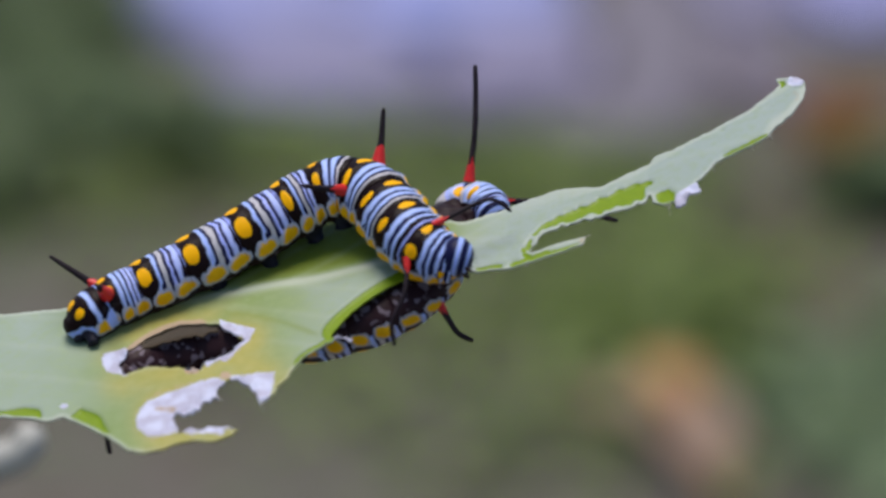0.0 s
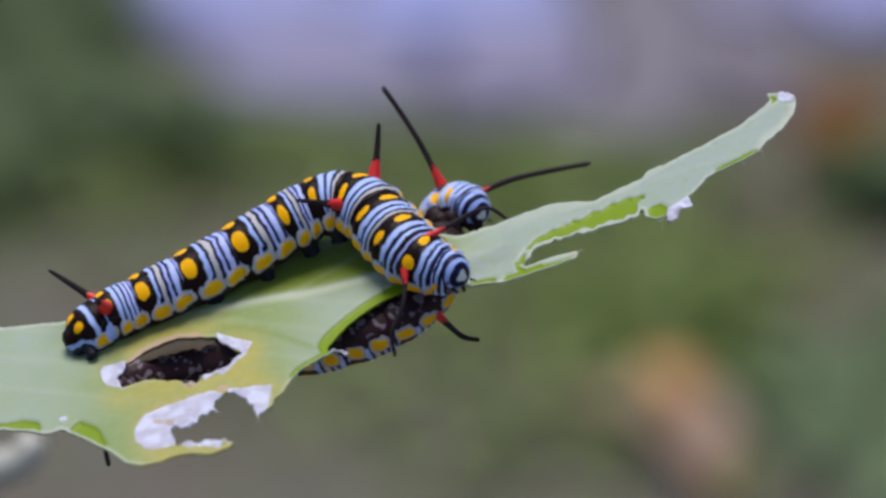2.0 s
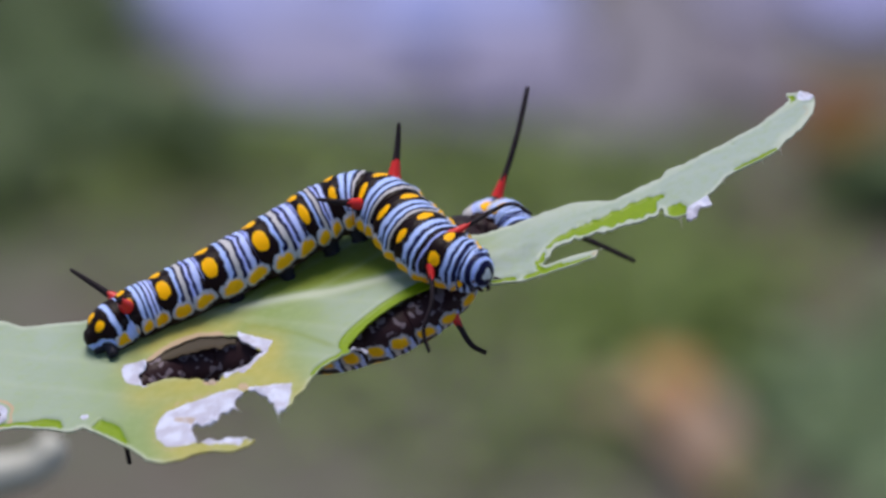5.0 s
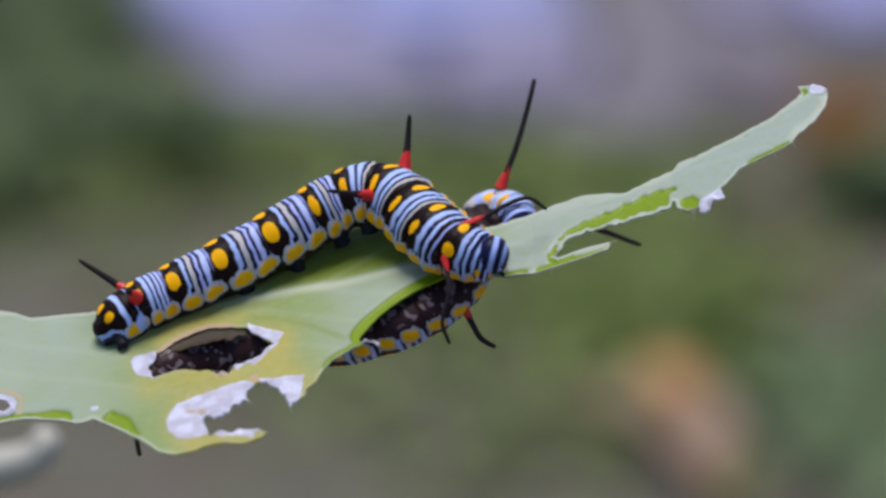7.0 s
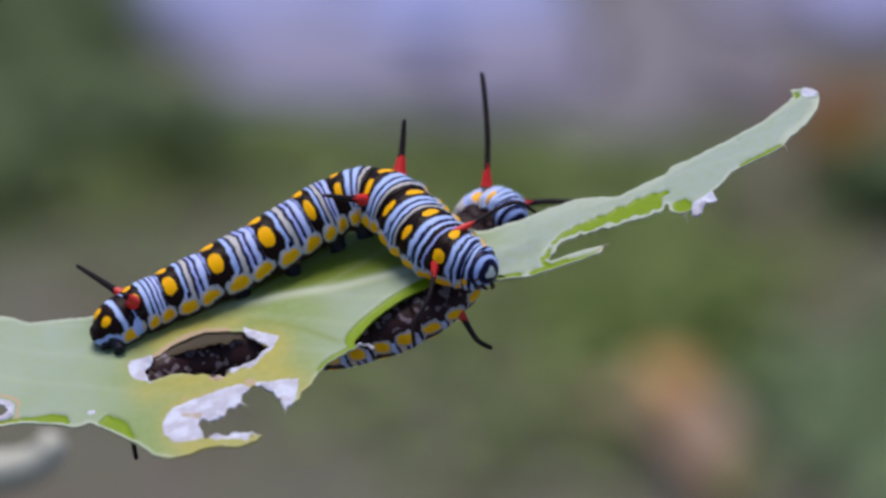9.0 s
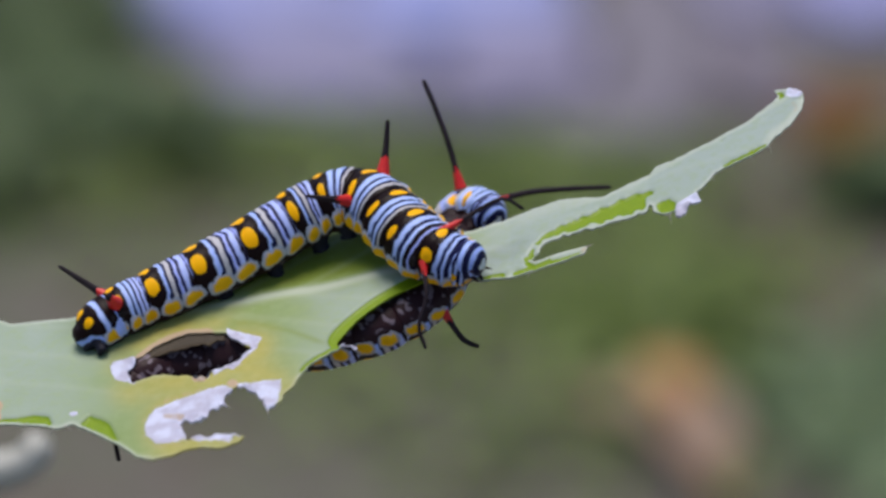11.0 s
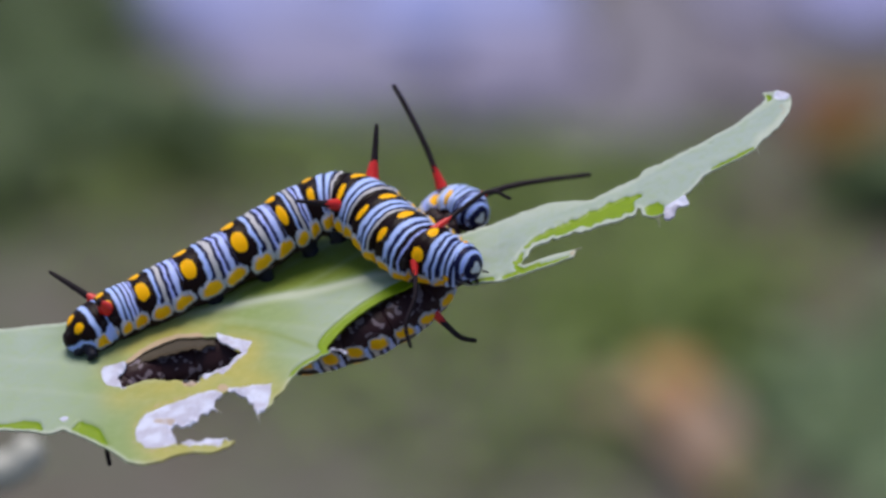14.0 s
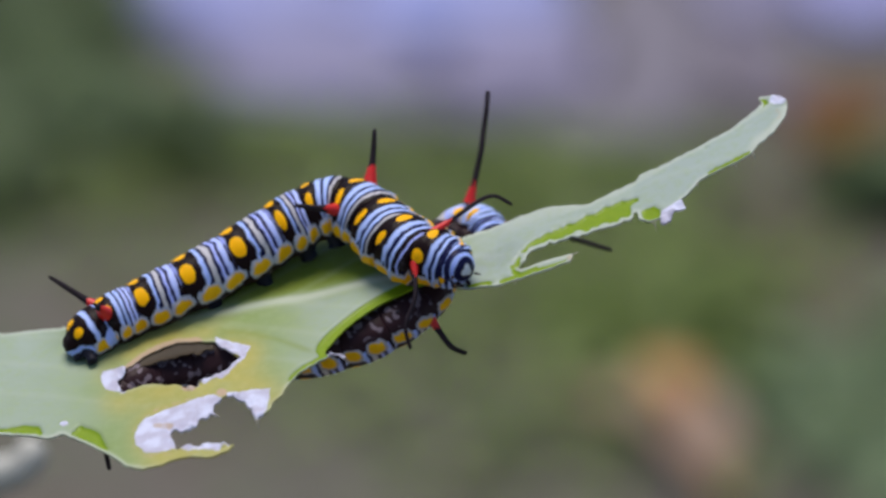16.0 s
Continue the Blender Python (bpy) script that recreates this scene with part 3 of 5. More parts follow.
    wax = 0.30 + 0.68 * smooth(x, -2.0, 7.0) + 0.42 * smooth(x, -21.0, -31.0) + 0.32 * smooth(rib, 0.1, -0.7) * smooth(x, -13.0, -8.0) - 0.5 * arch_shade
    return d, {"dry": np.clip(dry, 0, 1), "stain": np.clip(stain + 0.35 * arch_shade * smooth(x, -9.0, -15.0), 0, 1), "rim": rim, "vein": np.clip(np.maximum.reduce([vein, 0.9 * pale, 0.7 * margin, bleached]), 0, 1), "brown": np.clip(ring, 0, 1), "green": np.clip(np.maximum(green, 0.9 * arch_shade), 0, 1), "wax": wax}, lift


def build_leaf():
    step_x, step_z = 0.15, 0.11
    xs, zs = np.arange(-51.0, 27.4, step_x), np.arange(-15.6, 12.8, step_z)
    gx, gz = np.meshgrid(xs, zs, indexing="ij")
    d, marks, lift = blade_fields(gx, gz)
    nz = len(zs)
    flat_d, px, pz = d.ravel(), gx.ravel(), gz.ravel()
    index, places, source = {}, [], []

    def corner(i):
        if i not in index:
            index[i] = len(places)
            places.append((px[i], pz[i]))
            source.append((i, i, 0.0))
        return index[i]

    def crossing(i, j):
        key = (min(i, j), max(i, j))
        if key not in index:
            a, b = key
            t = flat_d[a] / (flat_d[a] - flat_d[b])
            index[key] = len(places)
            places.append((px[a] + t * (px[b] - px[a]), pz[a] + t * (pz[b] - pz[a])))
            source.append((a, b, t))
        return index[key]

    faces, rim_edges = [], []
    inside = d < 0
    some = inside[:-1, :-1] | inside[1:, :-1] | inside[:-1, 1:] | inside[1:, 1:]
    for i, j in zip(*np.nonzero(some)):
        ring = [i * nz + j, (i + 1) * nz + j, (i + 1) * nz + j + 1, i * nz + j + 1]
        poly, cut = [], []
        for a, b in zip(ring, ring[1:] + ring[:1]):
            if flat_d[a] < 0:
                poly.append(corner(a))
            if (flat_d[a] < 0) != (flat_d[b] < 0):
                c = crossing(a, b)
                poly.append(c)
                cut.append((c, flat_d[a] < 0))
        if len(poly) >= 3:
            faces.append(tuple(poly))
            if len(cut) == 2:
                (c0, leaving), (c1, _) = cut
                rim_edges.append((c0, c1) if leaving else (c1, c0))
    source = np.array(source)
    ia, ib, t = source[:, 0].astype(int), source[:, 1].astype(int), source[:, 2]

    def field(grid):
        flat = grid.ravel()
        return flat[ia] * (1 - t) + flat[ib] * t

    x, z = np.array(places).T
    depth_in = -field(d)
    thick = 0.16 + 0.34 * smooth(depth_in, 0.0, 0.8) * (1 - 0.6 * field(marks["dry"]))
    y = leaf_depth(x, z)
    up = np.array([0.0, -math.sin(radians(35)), math.cos(radians(35))])
    raise_by = field(lift)
    top = np.stack([x, y, z], 1) + up * raise_by[:, None]
    sunk = top - up * thick[:, None]
    n = len(x)
    verts = np.vstack([top, sunk])
    all_faces = list(faces) + [tuple(i + n for i in reversed(f)) for f in faces] + [(a, a + n, b + n, b) for a, b in rim_edges]
    slots = [0] * len(faces) + [1] * len(faces) + [0] * len(rim_edges)
    attributes = {k: np.concatenate([field(v), field(v)]) for k, v in marks.items()}
    root = new("leaf")
    tagged(root, "pale waxy green milkweed leaf, chewed and torn with dry white edges", "leaf")
    link_mesh("blade", verts, all_faces, [M_LEAF, M_UNDER], root, slots=slots, attributes=attributes)
    # a thin dark brown sheet hanging from the upper edge inside the eaten hole
    columns, rows, sheet_points = 34, 5, []
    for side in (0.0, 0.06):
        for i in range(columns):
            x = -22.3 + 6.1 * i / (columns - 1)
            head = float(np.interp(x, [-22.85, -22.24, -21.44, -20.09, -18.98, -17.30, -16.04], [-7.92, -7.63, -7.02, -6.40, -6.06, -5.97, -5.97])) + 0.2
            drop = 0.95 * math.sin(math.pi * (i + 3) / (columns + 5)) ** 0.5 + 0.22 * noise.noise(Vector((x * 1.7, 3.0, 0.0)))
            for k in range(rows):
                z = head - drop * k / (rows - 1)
                sheet_points.append(np.array([x, float(leaf_depth(x, z)), z]) - up * (0.19 + side + 0.14 * k / (rows - 1)))
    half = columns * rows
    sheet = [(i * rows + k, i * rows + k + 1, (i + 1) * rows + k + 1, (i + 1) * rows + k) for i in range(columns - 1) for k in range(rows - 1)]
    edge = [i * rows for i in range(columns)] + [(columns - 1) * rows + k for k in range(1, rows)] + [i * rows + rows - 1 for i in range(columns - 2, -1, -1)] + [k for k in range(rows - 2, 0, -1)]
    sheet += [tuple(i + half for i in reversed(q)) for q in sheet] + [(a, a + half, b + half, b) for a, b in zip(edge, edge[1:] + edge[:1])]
    link_mesh("hole_sheet", sheet_points, sheet, [M_HOLE_SHEET], root, "olive-brown shred of torn leaf skin")
    # fine torn fibres along the chewed edges
    for x, z, dx, dz in ((16.45, 2.72, 0.05, -0.85), (16.1, 2.75, 0.30, -0.45), (23.7, 7.75, 0.20, -0.60), (22.3, 6.95, 0.25, -0.40), (19.6, 5.5, 0.15, -0.45), (-28.3, -12.8, -0.30, -0.55),
                         (-27.6, -12.65, 0.45, -0.30), (-30.6, -12.55, 0.10, -0.50), (-12.75, -11.5, 0.10, -0.60), (-15.8, -11.15, 0.35, -0.25), (10.3, 0.25, 0.50, 0.20), (6.2, -1.55, -0.15, -0.45)):
        y0 = float(leaf_depth(x, z))
        strand = curve_through([(x, y0, z), (x + dx * 0.5, y0 - 0.15, z + dz * 0.45), (x + dx * 1.1, y0 - 0.1, z + dz)], 5)
        v, f = tube(strand, list(np.linspace(0.05, 0.02, len(strand))), 6)
        link_mesh("torn_fibre", v, f, [M_FIBRE], root, "thin pale torn fibre")
    hooked = curve_through([(-48.5, leaf_depth(-48.5, -11.6), -11.6), (-55, 4.0, -12.6), (-66, 18.0, -14.5), (-78, 34.0, -18.0)], 8)
    tube_verts, tube_faces = tube(hooked, [1.5 + 0.3 * t for t in np.linspace(0, 1, len(hooked))], 14)
    link_mesh("leaf_stalk", tube_verts, tube_faces, [M_UNDER], root, "thick pale green leaf stalk",
              attributes={k: [0.0] * len(tube_verts) for k in marks})
    return root


def tube(path, radii, n):
    verts, faces = [], []
    for i, p in enumerate(path):
        way = unit(path[min(i + 1, len(path) - 1)] - path[max(i - 1, 0)])
        a = unit(np.cross(way, np.array([0.3, 0.8, 0.4])))
        b = np.cross(way, a)
        for k in range(n):
            verts.append(p + radii[i] * (a * math.cos(2 * math.pi * k / n) + b * math.sin(2 * math.pi * k / n)))
    for i in range(len(path) - 1):
        for k in range(n):
            b2 = (k + 1) % n
            faces.append((i * n + k, i * n + b2, (i + 1) * n + b2, (i + 1) * n + k))
    faces.append(tuple(range(n - 1, -1, -1)))
    faces.append(tuple(range((len(path) - 1) * n, len(path) * n)))
    return verts, faces


leaf = build_leaf()

# ---- the caterpillar on top of the leaf ----
LEAF_UP = (0.0, -0.574, 0.819)
FRONT_SPINE = Spine([
    (-26.74, 0.60, -6.27, 1.12), (-26.01, 0.80, -5.73, 1.70), (-24.10, 1.40, -4.45, 1.91), (-21.76, 2.00, -3.38, 2.00), (-18.12, 2.60,
    -1.63, 2.13), (-14.40, 3.40, 0.38, 2.22), (-11.08, 4.20, 2.39, 2.27), (-8.90, 4.40, 3.53, 2.27), (-6.79, 4.00, 3.98, 2.31),
    (-4.84, 2.60, 3.22, 2.38), (-3.41, 0.80, 1.70, 2.40), (-1.98, -0.90, 0.24, 2.33), (-0.72, -1.90, -0.70, 2.10), (0.40, -2.50,
    -1.22, 1.80), (1.48, -3.00, -1.66, 1.52)
], [(0, *LEAF_UP), (22.5, *LEAF_UP), (25.5, 0.05, -0.88, 0.45), (29.0, -0.1, -0.95, 0.28), (40, -0.1, -0.92, 0.35)])
# where the yellow spot pairs sit, from tail to neck
FRONT_SPOTS = [1.3, 3.3, 6.05, 9.92, 14.12, 18.05, 20.9, 23.95, 27.05, 29.75, 32.55, 34.9, 37.4]
# the joints about which the front rings turn
JOINTS = {8: (-4.397, 2.113, 2.839), 9: (-3.137, 0.473, 1.428), 10: (-1.161, -1.476, -0.207)}
NECK_JOINT, HEAD_JOINT = (0.744, -2.541, -1.149), (1.498, -2.893, -1.494)


def ring_breaks(spots):
    gaps = [b - a for a, b in zip(spots, spots[1:])]
    return [s - 0.19 * g for s, g in zip(spots, gaps)]


upper = tagged(new("caterpillar"), "banded black, white and yellow caterpillar arched on the leaf, red-based tentacles", "caterpillar", "caterpillars")
breaks = ring_breaks(FRONT_SPOTS)
rings = []
for i, (a, b) in enumerate(zip([0.0] + breaks[1:-1], breaks[1:])):
    p = JOINTS.get(i, (0, 0, 0))
    rings.append(body_ring(FRONT_SPINE, a, b + (0.25 if i >= 8 else 0.0), upper, pivot=p, materials=[M_TAIL if i < 1 else M_STERN if i < 2 else M_CHEST if i > 9 else M_SHOULDER if i > 8 else M_WIDE if i > 5 else M_BODY], close_start=i == 0, close_end=i == len(breaks) - 2, seed=i))
waist, shoulder, chest = rings[-3:]
neck = body_ring(FRONT_SPINE, breaks[-1], FRONT_SPINE.length, upper, pivot=NECK_JOINT, materials=[M_NECK], seed=15)
front_head = head_capsule(upper, (1.27, -3.1, -1.56), (0.62, -0.72, -0.25), (0.1, -0.3, 0.9), 1.45, "black and white ringed head", pivot=HEAD_JOINT)
near_feeler = tentacle(chest, [(-2.16, -3.10, -1.15), (-2.24, -4.20, -3.70), (-3.00, -4.50, -5.80), (-2.70, -4.50, -7.50)], root=0.37, red=0.14, tip=0.13)
far_feeler = tentacle(chest, [(-0.85, -2.5, 0.98), (0.90, -1.7, 1.90), (3.69, -0.8, 3.19), (5.32, -0.4, 2.37)], root=0.39, red=0.22, tip=0.12)
tentacle(upper, [(-6.3, 2.6, 3.70), (-8.06, 0.9, 3.80), (-10.30, 0.0, 4.06)], root=0.70, red=0.48, tip=0.10)
tentacle(upper, [(-4.70, 4.20, 5.46), (-4.45, 4.40, 7.39), (-4.28, 4.60, 9.83)], root=0.62, red=0.34, tip=0.14)
tentacle(upper, [(-24.2, 0.6, -4.1), (-24.5, -0.9, -3.7), (-24.9, -1.8, -3.3)], root=0.80, red=0.85, tip=0.14)
tentacle(upper, [(-24.87, 1.60, -3.56), (-26.85, 2.00, -2.29), (-28.76, 2.40, -1.09)], root=0.62, red=0.22, tip=0.12)
for s, out in ((10.8, 0.95), (14.9, 0.95), (18.8, 0.95), (22.0, 0.95)):
    p, r, way, up, side = FRONT_SPINE.at(s)
    for sign in (-1, 1):
        top = p - up * r * 0.55 + side * sign * r * 0.62
        foot = p - up * r * (1.22 if s < 17 else 1.05) + side * sign * r * (0.92 if s < 17 else 0.80)
        stub_leg(upper, top, foot, 0.66 if s < 17 else 0.80)

for top, foot in (((-25.7, 0.0, -6.5), (-25.25, -0.7, -7.5)), ((-26.6, 0.5, -6.3), (-26.3, -0.1, -7.2))):
    stub_leg(upper, top, foot, 0.54)

# ---- the caterpillar that hangs beneath the leaf and feeds over its far edge ----
REAR_SPINE = Spine([
    (-23.85, -2.20, -11.82, 0.99), (-22.51, -0.60, -9.56, 1.66), (-19.38, 1.20, -8.28, 1.96), (-13.87, 0.60, -7.35, 2.08), (-9.30,
    0.40, -6.89, 1.99), (-5.66, 0.40, -6.00, 1.95), (-2.75, 0.60, -4.75, 1.80), (-0.35, 2.00, -2.75, 1.72), (0.30, 6.00, -0.38, 1.90),
    (0.26, 9.00, 1.74, 1.96)
], [(0, 0.0, 0.82, -0.57), (8, 0.0, 0.82, -0.57), (14, 0.0, 0.574, -0.819), (27, 0.0, 0.574, -0.819), (31, 0.5, 0.3, -0.8), (38, 0.9, 0.4, 0.1)])
REAR_SPOTS = [1.2, 3.2, 6.0, 9.6, 13.2, 16.8, 20.4, 23.9, 27.2, 30.2, 33.0, 35.6, 38.0]
lower = tagged(new("caterpillar"), "banded caterpillar clinging upside down beneath the leaf, dark belly showing", "caterpillar", "caterpillars")
breaks = ring_breaks(REAR_SPOTS)
for i, (a, b) in enumerate(zip([0.0] + breaks[1:-1], breaks[1:])):
    body_ring(REAR_SPINE, a, min(b, REAR_SPINE.length), lower, materials=[M_BELLY if a > 32.0 else M_REAR], close_start=i == 0, close_end=i == len(breaks) - 2, seed=20 + i)
hanging_feeler = tentacle(lower, [(-0.58, 0.50, -3.75), (0.95, 0.20, -5.45), (1.85, 0.20, -6.25), (3.00, 0.20, -6.55)], root=0.5, red=0.35, tip=0.17)
tentacle(lower, [(-24.20, -4.80, -13.0), (-23.97, -4.60, -14.48), (-23.82, -4.40, -15.31)], root=0.35, red=0.1, tip=0.17)
for s in (2.0, 13.6, 17.2, 20.8, 24.2):
    p, r, way, up, side = REAR_SPINE.at(s)
    for sign in (-1, 1):
        stub_leg(lower, p - up * r * 0.6 + side * sign * r * 0.45, p - up * r * 0.86 + side * sign * r * 0.3, 0.42)
THORAX = Spine([
    (0.30, 9.60, 1.75, 1.56), (0.88, 9.40, 2.70, 1.68), (1.80, 8.90, 3.18, 1.75), (2.78, 8.10, 3.21, 1.72), (3.44, 7.30, 2.84, 1.46)
], [(0, 0.1, 0.42, 0.88), (10, 0.1, 0.42, 0.88)])
TURN = (1.0, 9.0, 2.6)
thorax = body_ring(THORAX, 0.0, 2.3, lower, label="banded thorax reared over the leaf edge", pivot=TURN, close_start=True, materials=[M_THORAX], seed=41)
body_ring(THORAX, 2.3, 3.65, thorax, pivot=TURN, materials=[M_BREAST], seed=42)
body_ring(THORAX, 3.65, THORAX.length, thorax, pivot=TURN, materials=[M_NAPE], close_end=True, seed=43)
head_capsule(thorax, (3.32, 6.9, 2.78), (0.55, -0.70, -0.45), (0.3, -0.1, 0.9), 1.35, "black and white ringed head", pivot=TURN)
up_feeler = tentacle(thorax, [(1.22, 8.40, 4.56), (0.16, 8.60, 7.95), (-1.00, 8.80, 10.77), (-1.92, 9.00, 12.72)], root=0.46, red=0.16, tip=0.17)
right_feeler = tentacle(thorax, [(3.00, 9.00, 3.75), (6.50, 9.80, 4.75), (9.80, 10.40, 5.15), (12.60, 11.00, 5.38)], root=0.5, red=0.14, tip=0.17)
for x, z in ((0.5, 2.2), (1.4, 2.3), (2.3, 2.3), (3.0, 2.1)):
    for off in (0.0, 1.6):
        hooked_leg(thorax, [(x, 7.9 + off, z + 0.3), (x + 0.35, 7.0 + off, z - 0.1), (x + 0.55, 6.6 + off, z - 0.6), (x + 0.75, 6.3 + off, z - 1.1)], 0.92, pivot=TURN)

# ---- another leaf of the same plant, low and well behind ----
def blade_shape(name, length, width, material, parent, bend=0.2, label="", n=14):
    """A simple pointed leaf blade with a fold along its midrib, its foot at the origin, in millimetres."""
    verts, faces = [], []
    for i in range(n + 1):
        t = i / n
        w = width * (math.sin(math.pi * min(1.0, t * 0.96 + 0.03)) ** 0.8)
        for k in range(-2, 3):
            q = k / 2
            verts.append((q * w / 2, t * length, bend * length * (t - t * t) * 1.6 + abs(q) * w * 0.16 + 0.03 * width * math.sin(t * 9 + q * 2)))
    for i in range(n):
        for k in range(4):
            a = i * 5 + k
            faces.append((a, a + 1, a + 6, a + 5))
    m = len(verts)
    verts += [(x, y, z - 0.5) for x, y, z in verts]
    faces += [tuple(v + m for v in reversed(f)) for f in faces]
    rim = [k for k in range(5)] + [i * 5 + 4 for i in range(1, n + 1)] + [n * 5 + k for k in (3, 2, 1, 0)] + [i * 5 for i in range(n - 1, 0, -1)]
    faces += [(a, a + m, b + m, b) for a, b in zip(rim, rim[1:] + rim[:1])]
    faces = [tuple(reversed(f)) for f in faces]
    return link_mesh(name, verts, faces, [material], parent, label)


M_PALE = plain("pale_leaf", (0.48, 0.47, 0.43), (0.56, 0.55, 0.51), 120.0, 0.5)
pale = tagged(new("curled_leaf"), "pale curled leaf of the same plant, low behind", "leaf")
path = curve_through([(-80, 46, -34), (-64, 74, -26), (-52, 80, -21.6), (-43, 79, -20.4), (-38.6, 78, -19.4), (-37.0, 78, -17.9), (-38.0, 78, -16.9)], 8)
v, f = tube(path, [2.1 + 0.4 * math.sin(6.0 * t) - 0.9 * max(0.0, t - 0.85) / 0.15 for t in np.linspace(0, 1, len(path))], 16)
link_mesh("blade", v, f, [M_PALE], pale)

# the plant's stem, rooted out to the side
stem_foot = BASE @ Vector((-0.082, 0.042, -0.018))
path = curve_through([(0, 0, -10), (4, 3, 90), (2, 0, 190), (0, 0, stem_foot.z * 1000), (-6, 2, stem_foot.z * 1000 + 90)], 8)
v, f = tube(path, list(np.linspace(5.5, 3.0, len(path))), 14)
stem = tagged(link_mesh("plant_stem", v, f, [plain("green_stem", (0.20, 0.26, 0.12), (0.28, 0.33, 0.18), 200.0, 0.5)]), "upright pale green plant stem rooted in the soil", "plant stem")
stem.matrix_basis = Matrix.Translation((stem_foot.x, stem_foot.y, 0))

# ---- the ground: bare soil with paving, low weeds and fallen leaves, far out of focus ----
def ground_material():
    n = Nodes("garden_soil")
    fine, broad = n.noise(220.0, 5.0), n.noise(19.0, 3.0, 0.65)
    tone = n.ramp(broad, [(0.30, (0.060, 0.072, 0.036)), (0.40, (0.128, 0.098, 0.084)), (0.47, (0.138, 0.122, 0.118)), (0.53, (0.098, 0.114, 0.062)), (0.60, (0.146, 0.120, 0.124)), (0.70, (0.110, 0.152, 0.066))])
    return n.done(n.mix(fine, n.mix(0.35, tone, (0.03, 0.028, 0.025)), n.mix(0.2, tone, (0.3, 0.28, 0.25))), 0.95, fine, 0.2, 0.002, Specular_IOR_Level=0.1)


ground_mat = ground_material()
verts = [(-60000, -60000, 0), (60000, -60000, 0), (60000, 60000, 0), (-60000, 60000, 0)]
tagged(link_mesh("ground", verts, [(0, 1, 2, 3)], [ground_mat]), "grey-brown garden soil with mossy green patches", "ground", kind="structure")


def stone_material(name, tones):
    n = Nodes(name)
    pick = n.tree.nodes.new("ShaderNodeObjectInfo").outputs["Random"]
    grain = n.noise(110.0, 4.0)
    base = n.ramp(pick, [(k / 3, tone) for k, tone in enumerate(tones)])
    return n.done(n.mix(n.math("MULTIPLY", n.step(n.noise(28.0), 0.45, 0.75), 0.35), n.mix(grain, n.mix(0.15, base, (0.1, 0.1, 0.12)), base), (0.20, 0.18, 0.22)), 0.95, grain, 0.08, 0.001, Specular_IOR_Level=0.1)


M_STONE = stone_material("blue_grey_stone", ((0.31, 0.325, 0.585), (0.31, 0.345, 0.65), (0.33, 0.32, 0.565), (0.31, 0.35, 0.64)))
M_DUSK = stone_material("lavender_grey_stone", ((0.26, 0.24, 0.36), (0.275, 0.255, 0.39), (0.27, 0.25, 0.37), (0.265, 0.255, 0.40)))
M_MAUVE = stone_material("mauve_grey_stone", ((0.175, 0.158, 0.20), (0.195, 0.17, 0.21), (0.20, 0.182, 0.22), (0.178, 0.165, 0.21)))


def slab(x, y, w, d, turn, seed, material=M_STONE, tone="blue-grey"):
    """A flat weathered stone with a worn, uneven outline, bedded in the soil."""
    bm = bmesh.new()
    ring = []
    for k in range(48):
        a = 2 * math.pi * k / 48
        c, s = math.cos(a), math.sin(a)
        q = (abs(c) ** 3.2 + abs(s) ** 3.2) ** (-1 / 3.2) * (1 + 0.16 * noise.noise(Vector((c * 1.6, s * 1.6, seed))) + 0.05 * noise.noise(Vector((c * 6, s * 6, seed))))
        ring.append(bm.verts.new((q * c * w / 2, q * s * d / 2, 0.0)))
    top = bm.faces.new(ring)
    body = bmesh.ops.extrude_face_region(bm, geom=[top])
    bmesh.ops.translate(bm, vec=(0, 0, 0.012), verts=[v for v in body["geom"] if isinstance(v, bmesh.types.BMVert)])
    bmesh.ops.recalc_face_normals(bm, faces=bm.faces[:])
    bmesh.ops.bevel(bm, geom=[e for e in bm.edges if min(v.co.z for v in e.verts) > 0.01], offset=0.004, segments=2, affect="EDGES")
    mesh = bpy.data.meshes.new("flat_stone")
    bm.to_mesh(mesh)
    bm.free()
    mesh.materials.append(material)
    ob = new("flat_stone", mesh)
    ob.matrix_basis = pose(x, y, -0.004, 0, 0, turn)
    return tagged(ob, tone + " weathered flat stone bedded in the soil", "stone", "flat stones")


for x, y, wide, deep, turn, seed in ((-0.068, 1.560, 0.075, 0.105, 8, 3.1), (0.004, 1.555, 0.078, 0.100, -3, 8.4), (-0.075, 1.680, 0.110, 0.130, 6, 12.7),
                                     (0.025, 1.680, 0.095, 0.140, -7, 17.2), (0.142, 1.555, 0.048, 0.075, 14, 23.5), (0.150, 1.68, 0.08, 0.12, 3, 29.0)):
    slab(x, y, wide, deep, turn, seed)
for x, y, wide, deep, turn, seed in ((-0.040, 1.465, 0.072, 0.085, 14, 61.3), (0.026, 1.470, 0.060, 0.080, -5, 66.1), (0.098, 1.575, 0.042, 0.11, 3, 71.5)):
    slab(x, y, wide, deep, turn, seed, M_DUSK, "lavender-grey")
for x, y, wide, deep, turn, seed in ((0.068, 1.500, 0.044, 0.190, -3, 41.3), (0.000, 1.405, 0.060, 0.030, 3, 47.9), (0.052, 1.400, 0.050, 0.045, -9, 53.2), (0.105, 1.69, 0.05, 0.10, 4, 57.7), (0.100, 1.465, 0.034, 0.085, 6, 77.3)):
    slab(x, y, wide, deep, turn, seed, M_MAUVE, "mauve-grey")

